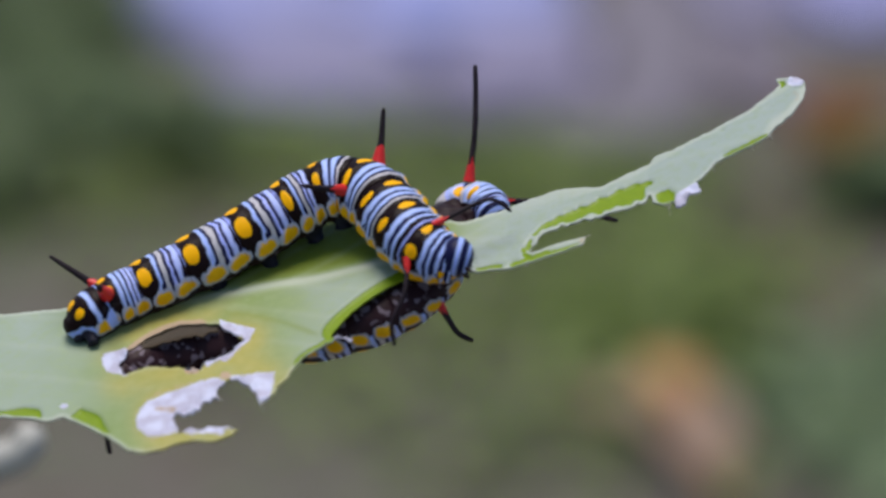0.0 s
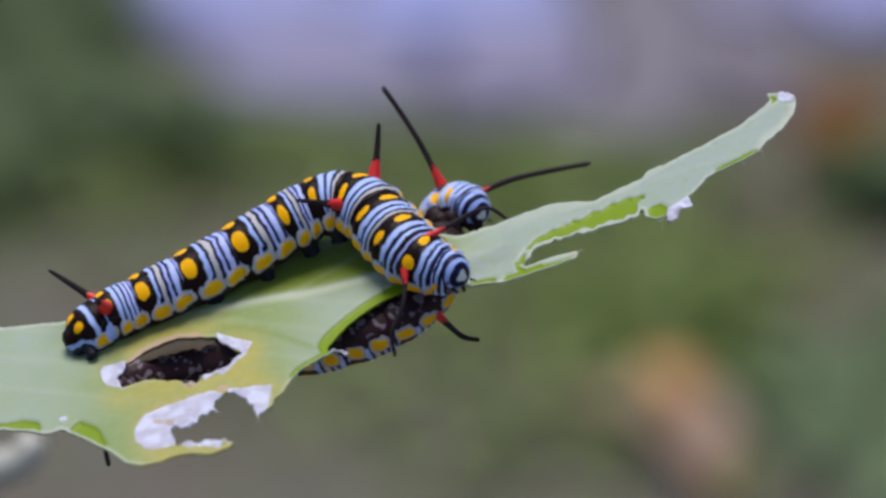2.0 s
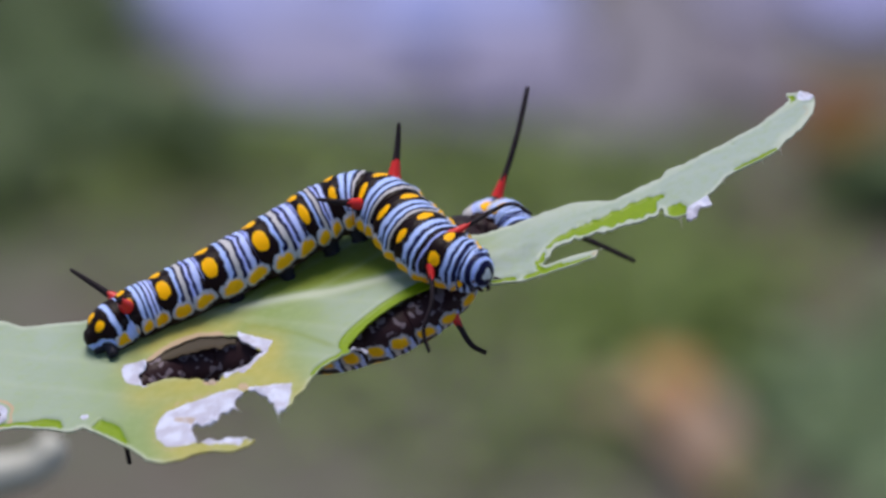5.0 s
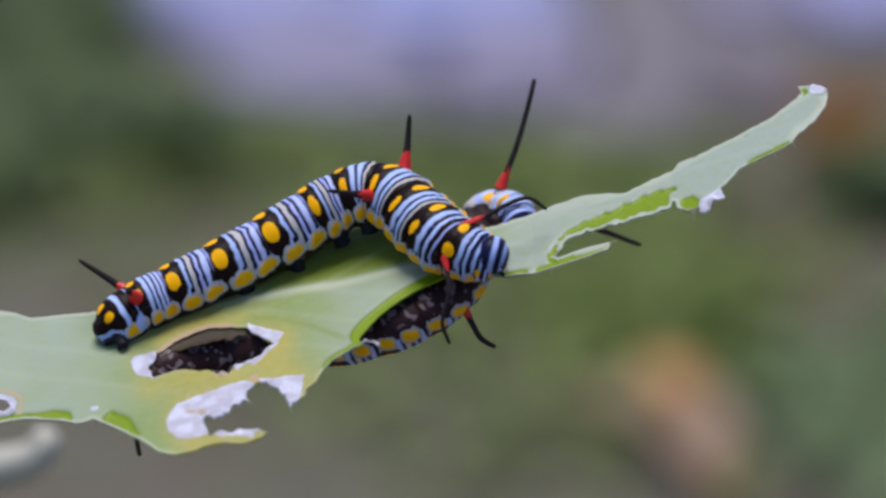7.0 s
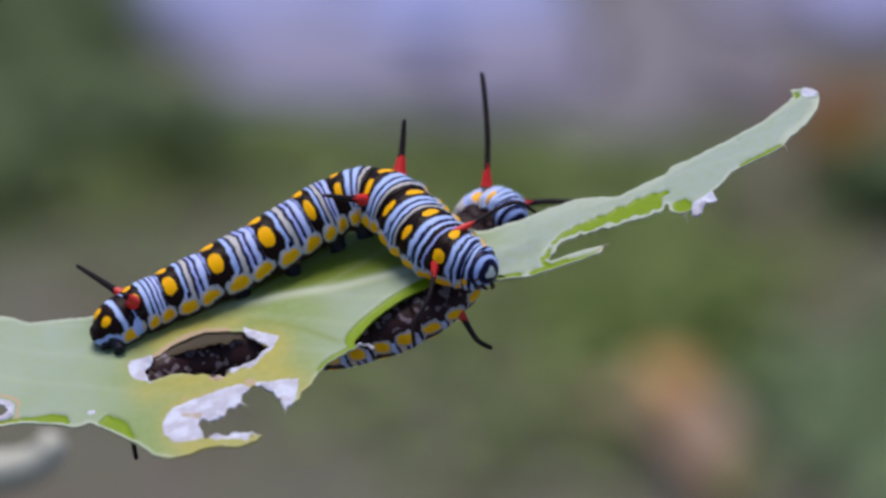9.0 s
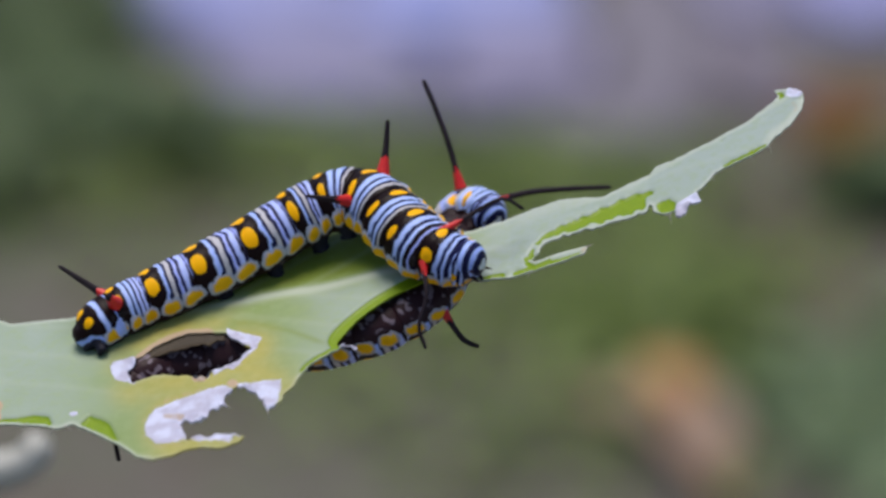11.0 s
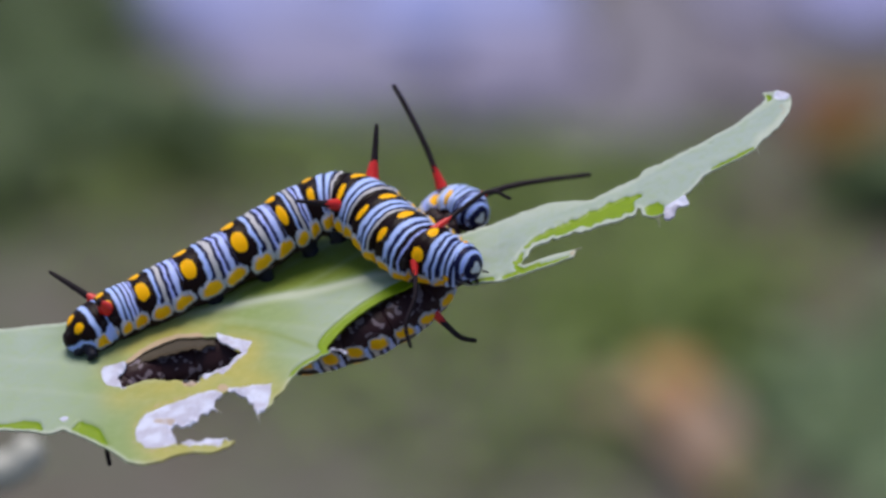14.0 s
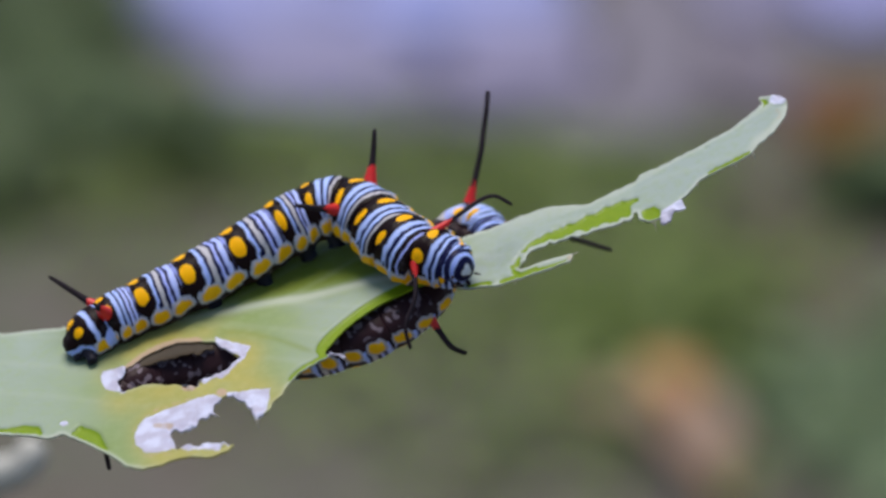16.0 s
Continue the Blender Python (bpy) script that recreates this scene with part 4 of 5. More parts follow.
M_DRY = plain("dry_leaf", (0.46, 0.245, 0.11), (0.54, 0.315, 0.165), 60.0, 0.7, 0.5, 0.001, Specular_IOR_Level=0.12)
M_FADED = plain("faded_leaf", (0.29, 0.205, 0.158), (0.37, 0.278, 0.218), 60.0, 0.7, 0.5, 0.001, Specular_IOR_Level=0.12)
M_RUST = plain("rusty_leaf", (0.120, 0.052, 0.012), (0.165, 0.075, 0.020), 60.0, 0.7, 0.5, 0.001, Specular_IOR_Level=0.12)
M_MAUVE_LEAF = plain("mauve_leaf", (0.100, 0.078, 0.062), (0.140, 0.110, 0.092), 60.0, 0.7, 0.5, 0.001, Specular_IOR_Level=0.12)
M_GREEN = plain("weed_leaf", (0.116, 0.169, 0.036), (0.190, 0.248, 0.061), 80.0, 0.5, 0.4, 0.001, Specular_IOR_Level=0.30)
M_BLUISH = plain("bluish_weed_leaf", (0.118, 0.178, 0.086), (0.185, 0.245, 0.125), 80.0, 0.5, 0.4, 0.001, Specular_IOR_Level=0.30)
M_DARK = plain("dark_weed_leaf", (0.076, 0.118, 0.046), (0.128, 0.178, 0.070), 80.0, 0.5, 0.4, 0.001, Specular_IOR_Level=0.30)


def fallen(x, y, length, width, material, tilt, turn, label, lift=0.005):
    ob = blade_shape("fallen_leaf", length, width, material, None, 0.06)
    ob.matrix_basis = pose(x, y, lift, tilt, 0, turn)
    rib = np.array([(0.0, -length * 0.18 + length * 1.15 * t, 0.06 * length * (t - t * t) * 1.6 - 0.4) for t in np.linspace(0, 1, 9)])
    verts, faces = tube(rib, list(np.linspace(0.9, 0.35, 9)), 8)
    link_mesh("midrib", verts, faces, [M_DRY], ob, "stiff raised midrib")
    return tagged(ob, label, "fallen leaf", "fallen leaves")


fallen(0.0665, 1.086, 72, 25, M_FADED, 0.5, 10, "faded pinkish-brown dry leaf on the soil", 0.008)
fallen(0.0520, 1.140, 26, 20, M_FADED, 1, 52, "curled pinkish-brown dry leaf on the soil", 0.004)
fallen(0.0590, 1.120, 36, 14, M_DRY, 1, 6, "small orange-brown dry leaf on the soil", 0.015)
fallen(0.1120, 1.343, 62, 33, M_RUST, 3, -16, "rust-brown dry leaf on the soil", 0.012)
fallen(0.109, 1.190, 56, 30, M_MAUVE_LEAF, 2, 22, "faded mauve-brown dry leaf among the weeds")
fallen(0.106, 1.262, 48, 26, M_MAUVE_LEAF, 2, 38, "faded mauve-brown dry leaf among the weeds")


def weeds(name, label, spots, count, height, material, seed):
    """A low patch of small leaves, each a folded blade on its own stalk."""
    rng = random.Random(seed)
    verts, faces = [], []
    for _ in range(count):
        cx, cy, sx, sy = rng.choice(spots)
        x, y = rng.gauss(cx, sx), rng.gauss(cy, sy)
        h, turn, lean = height * rng.uniform(0.3, 1.0), rng.uniform(0, 6.283), rng.uniform(0.2, 1.2)
        length, width = rng.uniform(9, 18), rng.uniform(4, 8)
        c, s = math.cos(turn), math.sin(turn)
        base = len(verts)
        rows = [(-0.4, 0, 0), (0.4, 0, 0), (0.3, 0.2, h), (-0.3, 0.2, h), (width / 2, length * 0.45, h + length * 0.4 * math.sin(lean)),
                (0, length, h + length * 0.7 * math.sin(lean) - 2), (-width / 2, length * 0.45, h + length * 0.4 * math.sin(lean)), (0, length * 0.45, h + length * 0.4 * math.sin(lean) - width * 0.2)]
        for a, b, z in rows:
            verts.append((x * 1000 + a * c - b * s, y * 1000 + a * s + b * c, z))
        faces += [tuple(base + i for i in f) for f in ((0, 1, 2, 3), (2, 4, 7), (3, 2, 7), (3, 7, 6), (7, 4, 5), (6, 7, 5))]
    return tagged(link_mesh(name, verts, faces, [material]), label, "ground cover", kind="stuff")


weeds("low_weeds", "low green weeds growing in the soil", [(0.058, 1.275, 0.018, 0.035), (0.066, 1.235, 0.022, 0.025), (0.045, 1.30, 0.022, 0.025), (0.040, 1.36, 0.035, 0.012), (0.00, 1.375, 0.035, 0.012), (-0.055, 1.375, 0.02, 0.014), (0.02, 1.33, 0.035, 0.02), (-0.005, 1.26, 0.03, 0.03), (-0.02, 1.20, 0.05, 0.04), (-0.10, 1.32, 0.03, 0.02), (0.085, 1.205, 0.02, 0.02), (0.03, 1.14, 0.03, 0.03), (0.045, 1.215, 0.02, 0.02), (0.060, 1.215, 0.014, 0.015), (0.074, 1.225, 0.012, 0.02), (0.087, 1.245, 0.010, 0.022), (0.066, 1.222, 0.012, 0.015), (0.076, 1.245, 0.010, 0.018), (0.056, 1.232, 0.012, 0.015)], 1480, 6, M_GREEN, 3)
weeds("dark_weeds", "dark green weeds in a thicker clump", [(-0.136, 1.44, 0.009, 0.05), (-0.140, 1.54, 0.010, 0.04), (-0.130, 1.40, 0.012, 0.03), (-0.138, 1.36, 0.012, 0.03), (-0.085, 1.39, 0.008, 0.02), (-0.122, 1.50, 0.010, 0.04), (0.128, 1.335, 0.007, 0.012)], 2300, 12, M_DARK, 5)
weeds("bluish_weeds", "bluish-green low weeds beside the fallen leaf", [(0.112, 1.135, 0.013, 0.03), (0.118, 1.10, 0.014, 0.02), (0.098, 1.165, 0.010, 0.015), (0.128, 1.19, 0.008, 0.02)], 420, 6, M_BLUISH, 9)


# ---- movement ----
def motions():
    # the whole twig sways
    sway = [
        (0, pose(-0.00011, -0.00256, 0.00057, 0.07, 0.03, -0.03)),
        (0.5, pose(0.00031, -0.00300, 0.00051, -0.14, 0.02, 0.15)),
        (1, pose(0.00058, -0.00207, 0.00040, -0.22, 0.02, 0.40)),
        (1.5, pose(-0.00001, -0.00003, -0.00000, -0.04, 0.00, 0.02)),
        (2, pose(-0.00050, 0.00138, -0.00044, 0.22, -0.04, -0.07)),
        (2.5, pose(-0.00055, 0.00307, -0.00072, 0.37, -0.09, -0.34)),
        (3, pose(-0.00016, 0.00452, -0.00089, 0.20, -0.09, 0.03)),
        (3.5, pose(0.00001, 0.00578, -0.00136, 0.29, -0.04, 0.15)),
        (4, pose(0.00014, 0.00568, -0.00160, 0.31, -0.02, -0.29)),
        (4.5, pose(0.00058, 0.00358, -0.00083, -0.04, -0.07, -0.35)),
        (7, pose(0.00180, 0.00113, 0.00021, -0.06, 0.17, 0.47)),
        (7.5, pose(0.00198, 0.00068, 0.00048, -0.11, 0.15, 0.04)),
        (8, pose(0.00204, 0.00045, 0.00047, -0.23, 0.11, 0.42)),
        (8.5, pose(0.00220, 0.00119, 0.00038, -0.24, 0.10, 0.42)),
        (9, pose(0.00139, 0.00330, -0.00006, -0.10, -0.05, 0.06)),
        (9.5, pose(0.00149, 0.00235, -0.00013, -0.13, -0.10, -0.02)),
        (10, pose(0.00080, 0.00161, -0.00033, -0.28, -0.04, -0.02)),
        (12.5, pose(-0.00048, 0.00409, -0.00037, 0.16, -0.22, 0.12)),
        (13, pose(-0.00147, 0.00420, -0.00083, -0.18, -0.32, -0.24)),
        (13.5, pose(-0.00084, 0.00269, -0.00060, -0.16, -0.28, -0.19)),
        (14, pose(-0.00063, 0.00325, -0.00040, -0.01, -0.31, 0.10)),
        (14.5, pose(-0.00057, 0.00429, -0.00041, 0.06, -0.34, -0.15)),
        (15, pose(-0.00001, 0.00334, -0.00040, 0.16, -0.27, -0.29)),
        (15.5, pose(-0.00059, 0.00436, -0.00070, 0.03, -0.35, -0.24)),
        (16, pose(-0.00080, 0.00493, -0.00073, 0.11, -0.43, -0.05)),
    ]
    for thing in (leaf, upper, lower, pale):
        walk(thing, [(t, BASE @ m) for t, m in sway])
    walk(waist, [
        (0, pose(-0.00443, 0.00211, 0.00283, 0.0, 0.0, 0.0)), (0.5, pose(-0.00442, 0.00211, 0.00285, 0.0, 0.0, 0.0)),
        (1, pose(-0.00443, 0.00211, 0.00285, 0.0, 0.0, 0.0)), (1.5, pose(-0.00440, 0.00211, 0.00284, 0.0, 0.0, 0.0)),
        (2, pose(-0.00441, 0.00211, 0.00285, 0.0, 0.0, 0.0)), (2.5, pose(-0.00438, 0.00211, 0.00286, 0.0, 0.0, 0.0)),
        (3, pose(-0.00439, 0.00211, 0.00285, 0.0, 0.0, 0.0)), (3.5, pose(-0.00437, 0.00211, 0.00290, 0.0, 0.0, 0.0)),
        (4, pose(-0.00438, 0.00211, 0.00288, 0.0, 0.0, 0.0)), (4.5, pose(-0.00437, 0.00211, 0.00287, 0.0, 0.0, 0.0)),
        (7, pose(-0.00434, 0.00211, 0.00288, 0.0, 0.0, 0.0)), (7.5, pose(-0.00436, 0.00211, 0.00287, 0.0, 0.0, 0.0)),
        (8, pose(-0.00438, 0.00211, 0.00285, 0.0, 0.0, 0.0)), (8.5, pose(-0.00437, 0.00211, 0.00288, 0.0, 0.0, 0.0)),
        (9, pose(-0.00437, 0.00211, 0.00286, 0.0, 0.0, 0.0)), (9.5, pose(-0.00438, 0.00211, 0.00285, 0.0, 0.0, 0.0)),
        (10, pose(-0.00436, 0.00211, 0.00286, 0.0, 0.0, 0.0)), (12.5, pose(-0.00433, 0.00211, 0.00289, 0.0, 0.0, 0.0)),
        (13, pose(-0.00433, 0.00211, 0.00287, 0.0, 0.0, 0.0)), (13.5, pose(-0.00433, 0.00211, 0.00287, 0.0, 0.0, 0.0)),
        (14, pose(-0.00432, 0.00211, 0.00292, 0.0, 0.0, 0.0)), (14.5, pose(-0.00430, 0.00211, 0.00290, 0.0, 0.0, 0.0)),
        (15, pose(-0.00431, 0.00211, 0.00293, 0.0, 0.0, 0.0)), (15.5, pose(-0.00429, 0.00211, 0.00293, 0.0, 0.0, 0.0)),
        (16, pose(-0.00429, 0.00211, 0.00294, 0.0, 0.0, 0.0))])
    walk(shoulder, [
        (0, pose(-0.00324, 0.00047, 0.00140, 0.0, 0.0, 0.0)), (0.5, pose(-0.00322, 0.00047, 0.00148, 0.0, 0.0, 0.0)),
        (1, pose(-0.00324, 0.00047, 0.00147, 0.0, 0.0, 0.0)), (1.5, pose(-0.00313, 0.00047, 0.00143, 0.0, 0.0, 0.0)),
        (2, pose(-0.00317, 0.00047, 0.00149, 0.0, 0.0, 0.0)), (2.5, pose(-0.00308, 0.00047, 0.00152, 0.0, 0.0, 0.0)),
        (3, pose(-0.00309, 0.00047, 0.00148, 0.0, 0.0, 0.0)), (3.5, pose(-0.00304, 0.00047, 0.00166, 0.0, 0.0, 0.0)),
        (4, pose(-0.00308, 0.00047, 0.00160, 0.0, 0.0, 0.0)), (4.5, pose(-0.00304, 0.00047, 0.00157, 0.0, 0.0, 0.0)),
        (7, pose(-0.00293, 0.00047, 0.00159, 0.0, 0.0, 0.0)), (7.5, pose(-0.00300, 0.00047, 0.00155, 0.0, 0.0, 0.0)),
        (8, pose(-0.00306, 0.00047, 0.00149, 0.0, 0.0, 0.0)), (8.5, pose(-0.00303, 0.00047, 0.00157, 0.0, 0.0, 0.0)),
        (9, pose(-0.00303, 0.00047, 0.00151, 0.0, 0.0, 0.0)), (9.5, pose(-0.00306, 0.00047, 0.00149, 0.0, 0.0, 0.0)),
        (10, pose(-0.00298, 0.00047, 0.00151, 0.0, 0.0, 0.0)), (12.5, pose(-0.00288, 0.00047, 0.00162, 0.0, 0.0, 0.0)),
        (13, pose(-0.00290, 0.00047, 0.00154, 0.0, 0.0, 0.0)), (13.5, pose(-0.00289, 0.00047, 0.00156, 0.0, 0.0, 0.0)),
        (14, pose(-0.00284, 0.00047, 0.00172, 0.0, 0.0, 0.0)), (14.5, pose(-0.00278, 0.00047, 0.00167, 0.0, 0.0, 0.0)),
        (15, pose(-0.00281, 0.00047, 0.00175, 0.0, 0.0, 0.0)), (15.5, pose(-0.00276, 0.00047, 0.00175, 0.0, 0.0, 0.0)),
        (16, pose(-0.00277, 0.00047, 0.00181, 0.0, 0.0, 0.0))])
    walk(chest, [
        (0, pose(-0.00142, -0.00148, -0.00028, 0.0, 0.0, 0.0)), (0.5, pose(-0.00137, -0.00148, -0.00009, 0.0, 0.0, 0.0)),
        (1, pose(-0.00141, -0.00148, -0.00012, 0.0, 0.0, 0.0)), (1.5, pose(-0.00116, -0.00148, -0.00020, 0.0, 0.0, 0.0)),
        (2, pose(-0.00124, -0.00148, -0.00007, 0.0, 0.0, 0.0)), (2.5, pose(-0.00103, -0.00148, 0.00002, 0.0, 0.0, 0.0)),
        (3, pose(-0.00106, -0.00148, -0.00010, 0.0, 0.0, 0.0)), (3.5, pose(-0.00095, -0.00148, 0.00033, 0.0, 0.0, 0.0)),
        (4, pose(-0.00103, -0.00148, 0.00019, 0.0, 0.0, 0.0)), (4.5, pose(-0.00095, -0.00148, 0.00012, 0.0, 0.0, 0.0)),
        (7, pose(-0.00067, -0.00148, 0.00018, 0.0, 0.0, 0.0)), (7.5, pose(-0.00084, -0.00148, 0.00007, 0.0, 0.0, 0.0)),
        (8, pose(-0.00098, -0.00148, -0.00006, 0.0, 0.0, 0.0)), (8.5, pose(-0.00092, -0.00148, 0.00012, 0.0, 0.0, 0.0)),
        (9, pose(-0.00092, -0.00148, -0.00002, 0.0, 0.0, 0.0)), (9.5, pose(-0.00099, -0.00148, -0.00008, 0.0, 0.0, 0.0)),
        (10, pose(-0.00080, -0.00148, -0.00001, 0.0, 0.0, 0.0)), (12.5, pose(-0.00055, -0.00148, 0.00024, 0.0, 0.0, 0.0)),
        (13, pose(-0.00060, -0.00148, 0.00005, 0.0, 0.0, 0.0)), (13.5, pose(-0.00058, -0.00148, 0.00011, 0.0, 0.0, 0.0)),
        (14, pose(-0.00046, -0.00148, 0.00048, 0.0, 0.0, 0.0)), (14.5, pose(-0.00032, -0.00148, 0.00037, 0.0, 0.0, 0.0)),
        (15, pose(-0.00039, -0.00148, 0.00056, 0.0, 0.0, 0.0)), (15.5, pose(-0.00027, -0.00148, 0.00056, 0.0, 0.0, 0.0)),
        (16, pose(-0.00029, -0.00148, 0.00070, 0.0, 0.0, 0.0))])
    walk(neck, [
        (0, pose(0.00042, -0.00254, -0.00104, 0.0, 0.0, 14.4)), (0.5, pose(0.00063, -0.00254, -0.00089, 0.0, 0.0, 10.8)),
        (1, pose(0.00046, -0.00254, -0.00100, 0.0, 0.0, 0.0)), (1.5, pose(0.00075, -0.00254, -0.00115, 0.0, 0.0, 0.0)),
        (2, pose(0.00064, -0.00254, -0.00094, 0.0, 0.0, 0.0)), (2.5, pose(0.00100, -0.00254, -0.00075, 0.0, 0.0, 5.8)),
        (3, pose(0.00082, -0.00254, -0.00086, 0.0, 0.0, 7.2)), (3.5, pose(0.00087, -0.00254, -0.00043, 0.0, 0.0, 5.8)),
        (4, pose(0.00084, -0.00254, -0.00075, 0.0, 0.0, 0.0)), (4.5, pose(0.00091, -0.00254, -0.00085, 0.0, 0.0, 0.0)),
        (7, pose(0.00113, -0.00254, -0.00059, 0.0, 0.0, 14.4)), (7.5, pose(0.00089, -0.00254, -0.00070, 0.0, 0.0, 14.4)),
        (8, pose(0.00074, -0.00254, -0.00091, 0.0, 0.0, 14.4)), (8.5, pose(0.00080, -0.00254, -0.00073, 0.0, 0.0, 10.1)),
        (9, pose(0.00092, -0.00254, -0.00098, 0.0, 0.0, 0.0)), (9.5, pose(0.00100, -0.00254, -0.00098, 0.0, 0.0, 0.0)),
        (10, pose(0.00109, -0.00254, -0.00083, 0.0, 0.0, 1.4)), (12.5, pose(0.00129, -0.00254, -0.00053, 0.0, 0.0, 10.1)),
        (13, pose(0.00115, -0.00254, -0.00096, 0.0, 0.0, 0.0)), (13.5, pose(0.00128, -0.00254, -0.00089, 0.0, 0.0, 0.0)),
        (14, pose(0.00153, -0.00254, -0.00041, 0.0, 0.0, 1.4)), (14.5, pose(0.00169, -0.00254, -0.00047, 0.0, 0.0, 2.9)),
        (15, pose(0.00159, -0.00254, -0.00026, 0.0, 0.0, 5.8)), (15.5, pose(0.00163, -0.00254, -0.00021, 0.0, 0.0, 5.8)),
        (16, pose(0.00146, -0.00254, -0.00021, 0.0, 0.0, 0.0))])
    walk(front_head, [
        (0, pose(0.00107, -0.00289, -0.00112, 0.0, 0.0, 48.0)), (0.5, pose(0.00152, -0.00289, -0.00102, 0.0, 0.0, 36.0)),
        (1, pose(0.00116, -0.00289, -0.00125, 0.0, 0.0, 0.0)), (1.5, pose(0.00150, -0.00289, -0.00150, 0.0, 0.0, 0.0)),
        (2, pose(0.00135, -0.00289, -0.00117, 0.0, 0.0, 0.0)), (2.5, pose(0.00195, -0.00289, -0.00082, 0.0, 0.0, 19.2)),
        (3, pose(0.00153, -0.00289, -0.00094, 0.0, 0.0, 24.0)), (3.5, pose(0.00150, -0.00289, -0.00051, 0.0, 0.0, 19.2)),
        (4, pose(0.00154, -0.00289, -0.00110, 0.0, 0.0, 0.0)), (4.5, pose(0.00159, -0.00289, -0.00122, 0.0, 0.0, 0.0)),
        (7, pose(0.00174, -0.00289, -0.00066, 0.0, 0.0, 48.0)), (7.5, pose(0.00137, -0.00289, -0.00078, 0.0, 0.0, 48.0)),
        (8, pose(0.00122, -0.00289, -0.00112, 0.0, 0.0, 48.0)), (8.5, pose(0.00129, -0.00289, -0.00095, 0.0, 0.0, 33.6)),
        (9, pose(0.00157, -0.00289, -0.00134, 0.0, 0.0, 0.0)), (9.5, pose(0.00187, -0.00289, -0.00126, 0.0, 0.0, 0.0)),
        (10, pose(0.00180, -0.00289, -0.00098, 0.0, 0.0, 4.8)), (12.5, pose(0.00194, -0.00289, -0.00060, 0.0, 0.0, 33.6)),
        (13, pose(0.00167, -0.00289, -0.00141, 0.0, 0.0, 0.0)), (13.5, pose(0.00195, -0.00289, -0.00130, 0.0, 0.0, 0.0)),
        (14, pose(0.00240, -0.00289, -0.00067, 0.0, 0.0, 4.8)), (14.5, pose(0.00261, -0.00289, -0.00066, 0.0, 0.0, 9.6)),
        (15, pose(0.00244, -0.00289, -0.00040, 0.0, 0.0, 19.2)), (15.5, pose(0.00236, -0.00289, -0.00029, 0.0, 0.0, 19.2)),
        (16, pose(0.00199, -0.00289, -0.00050, 0.0, 0.0, 0.0))])
    walk(near_feeler, [
        (0, pose(-0.00100, -0.00162, -0.00094, 0.0, 3.7, 0.0)), (0.5, pose(-0.00100, -0.00162, -0.00094, 0.0, 1.7, 0.0)),
        (1, pose(-0.00100, -0.00162, -0.00094, 0.0, 3.3, 0.0)), (1.5, pose(-0.00100, -0.00162, -0.00094, 0.0, 1.6, 0.0)),
        (2, pose(-0.00100, -0.00162, -0.00094, 0.0, 1.7, 0.0)), (2.5, pose(-0.00100, -0.00162, -0.00094, 0.0, 1.9, 0.0)),
        (3, pose(-0.00100, -0.00162, -0.00094, 0.0, 0.4, 0.0)), (3.5, pose(-0.00100, -0.00162, -0.00094, 0.0, -5.5, 0.0)),
        (4, pose(-0.00100, -0.00162, -0.00094, 0.0, 6.5, 0.0)), (4.5, pose(-0.00100, -0.00162, -0.00094, 0.0, -0.1, 0.0)),
        (7, pose(-0.00100, -0.00162, -0.00094, 0.0, -7.8, 0.0)), (7.5, pose(-0.00100, -0.00162, -0.00094, 0.0, -7.5, 0.0)),
        (8, pose(-0.00100, -0.00162, -0.00094, 0.0, -5.3, 0.0)), (8.5, pose(-0.00100, -0.00162, -0.00094, 0.0, -6.2, 0.0)),
        (9, pose(-0.00100, -0.00162, -0.00094, 0.0, 9.6, 0.0)), (9.5, pose(-0.00100, -0.00162, -0.00094, 0.0, 0.8, 0.0)),
        (10, pose(-0.00100, -0.00162, -0.00094, 0.0, -3.7, 0.0)), (12.5, pose(-0.00100, -0.00162, -0.00094, 0.0, -7.6, 0.0)),
        (13, pose(-0.00100, -0.00162, -0.00094, 0.0, 9.7, 0.0)), (13.5, pose(-0.00100, -0.00162, -0.00094, 0.0, 1.0, 0.0)),
        (14, pose(-0.00100, -0.00162, -0.00094, 0.0, -2.2, 0.0)), (14.5, pose(-0.00100, -0.00162, -0.00094, 0.0, -2.9, 0.0)),
        (15, pose(-0.00100, -0.00162, -0.00094, 0.0, -3.4, 0.0)), (15.5, pose(-0.00100, -0.00162, -0.00094, 0.0, -1.6, 0.0)),
        (16, pose(-0.00100, -0.00162, -0.00094, 0.0, -1.9, 0.0))])
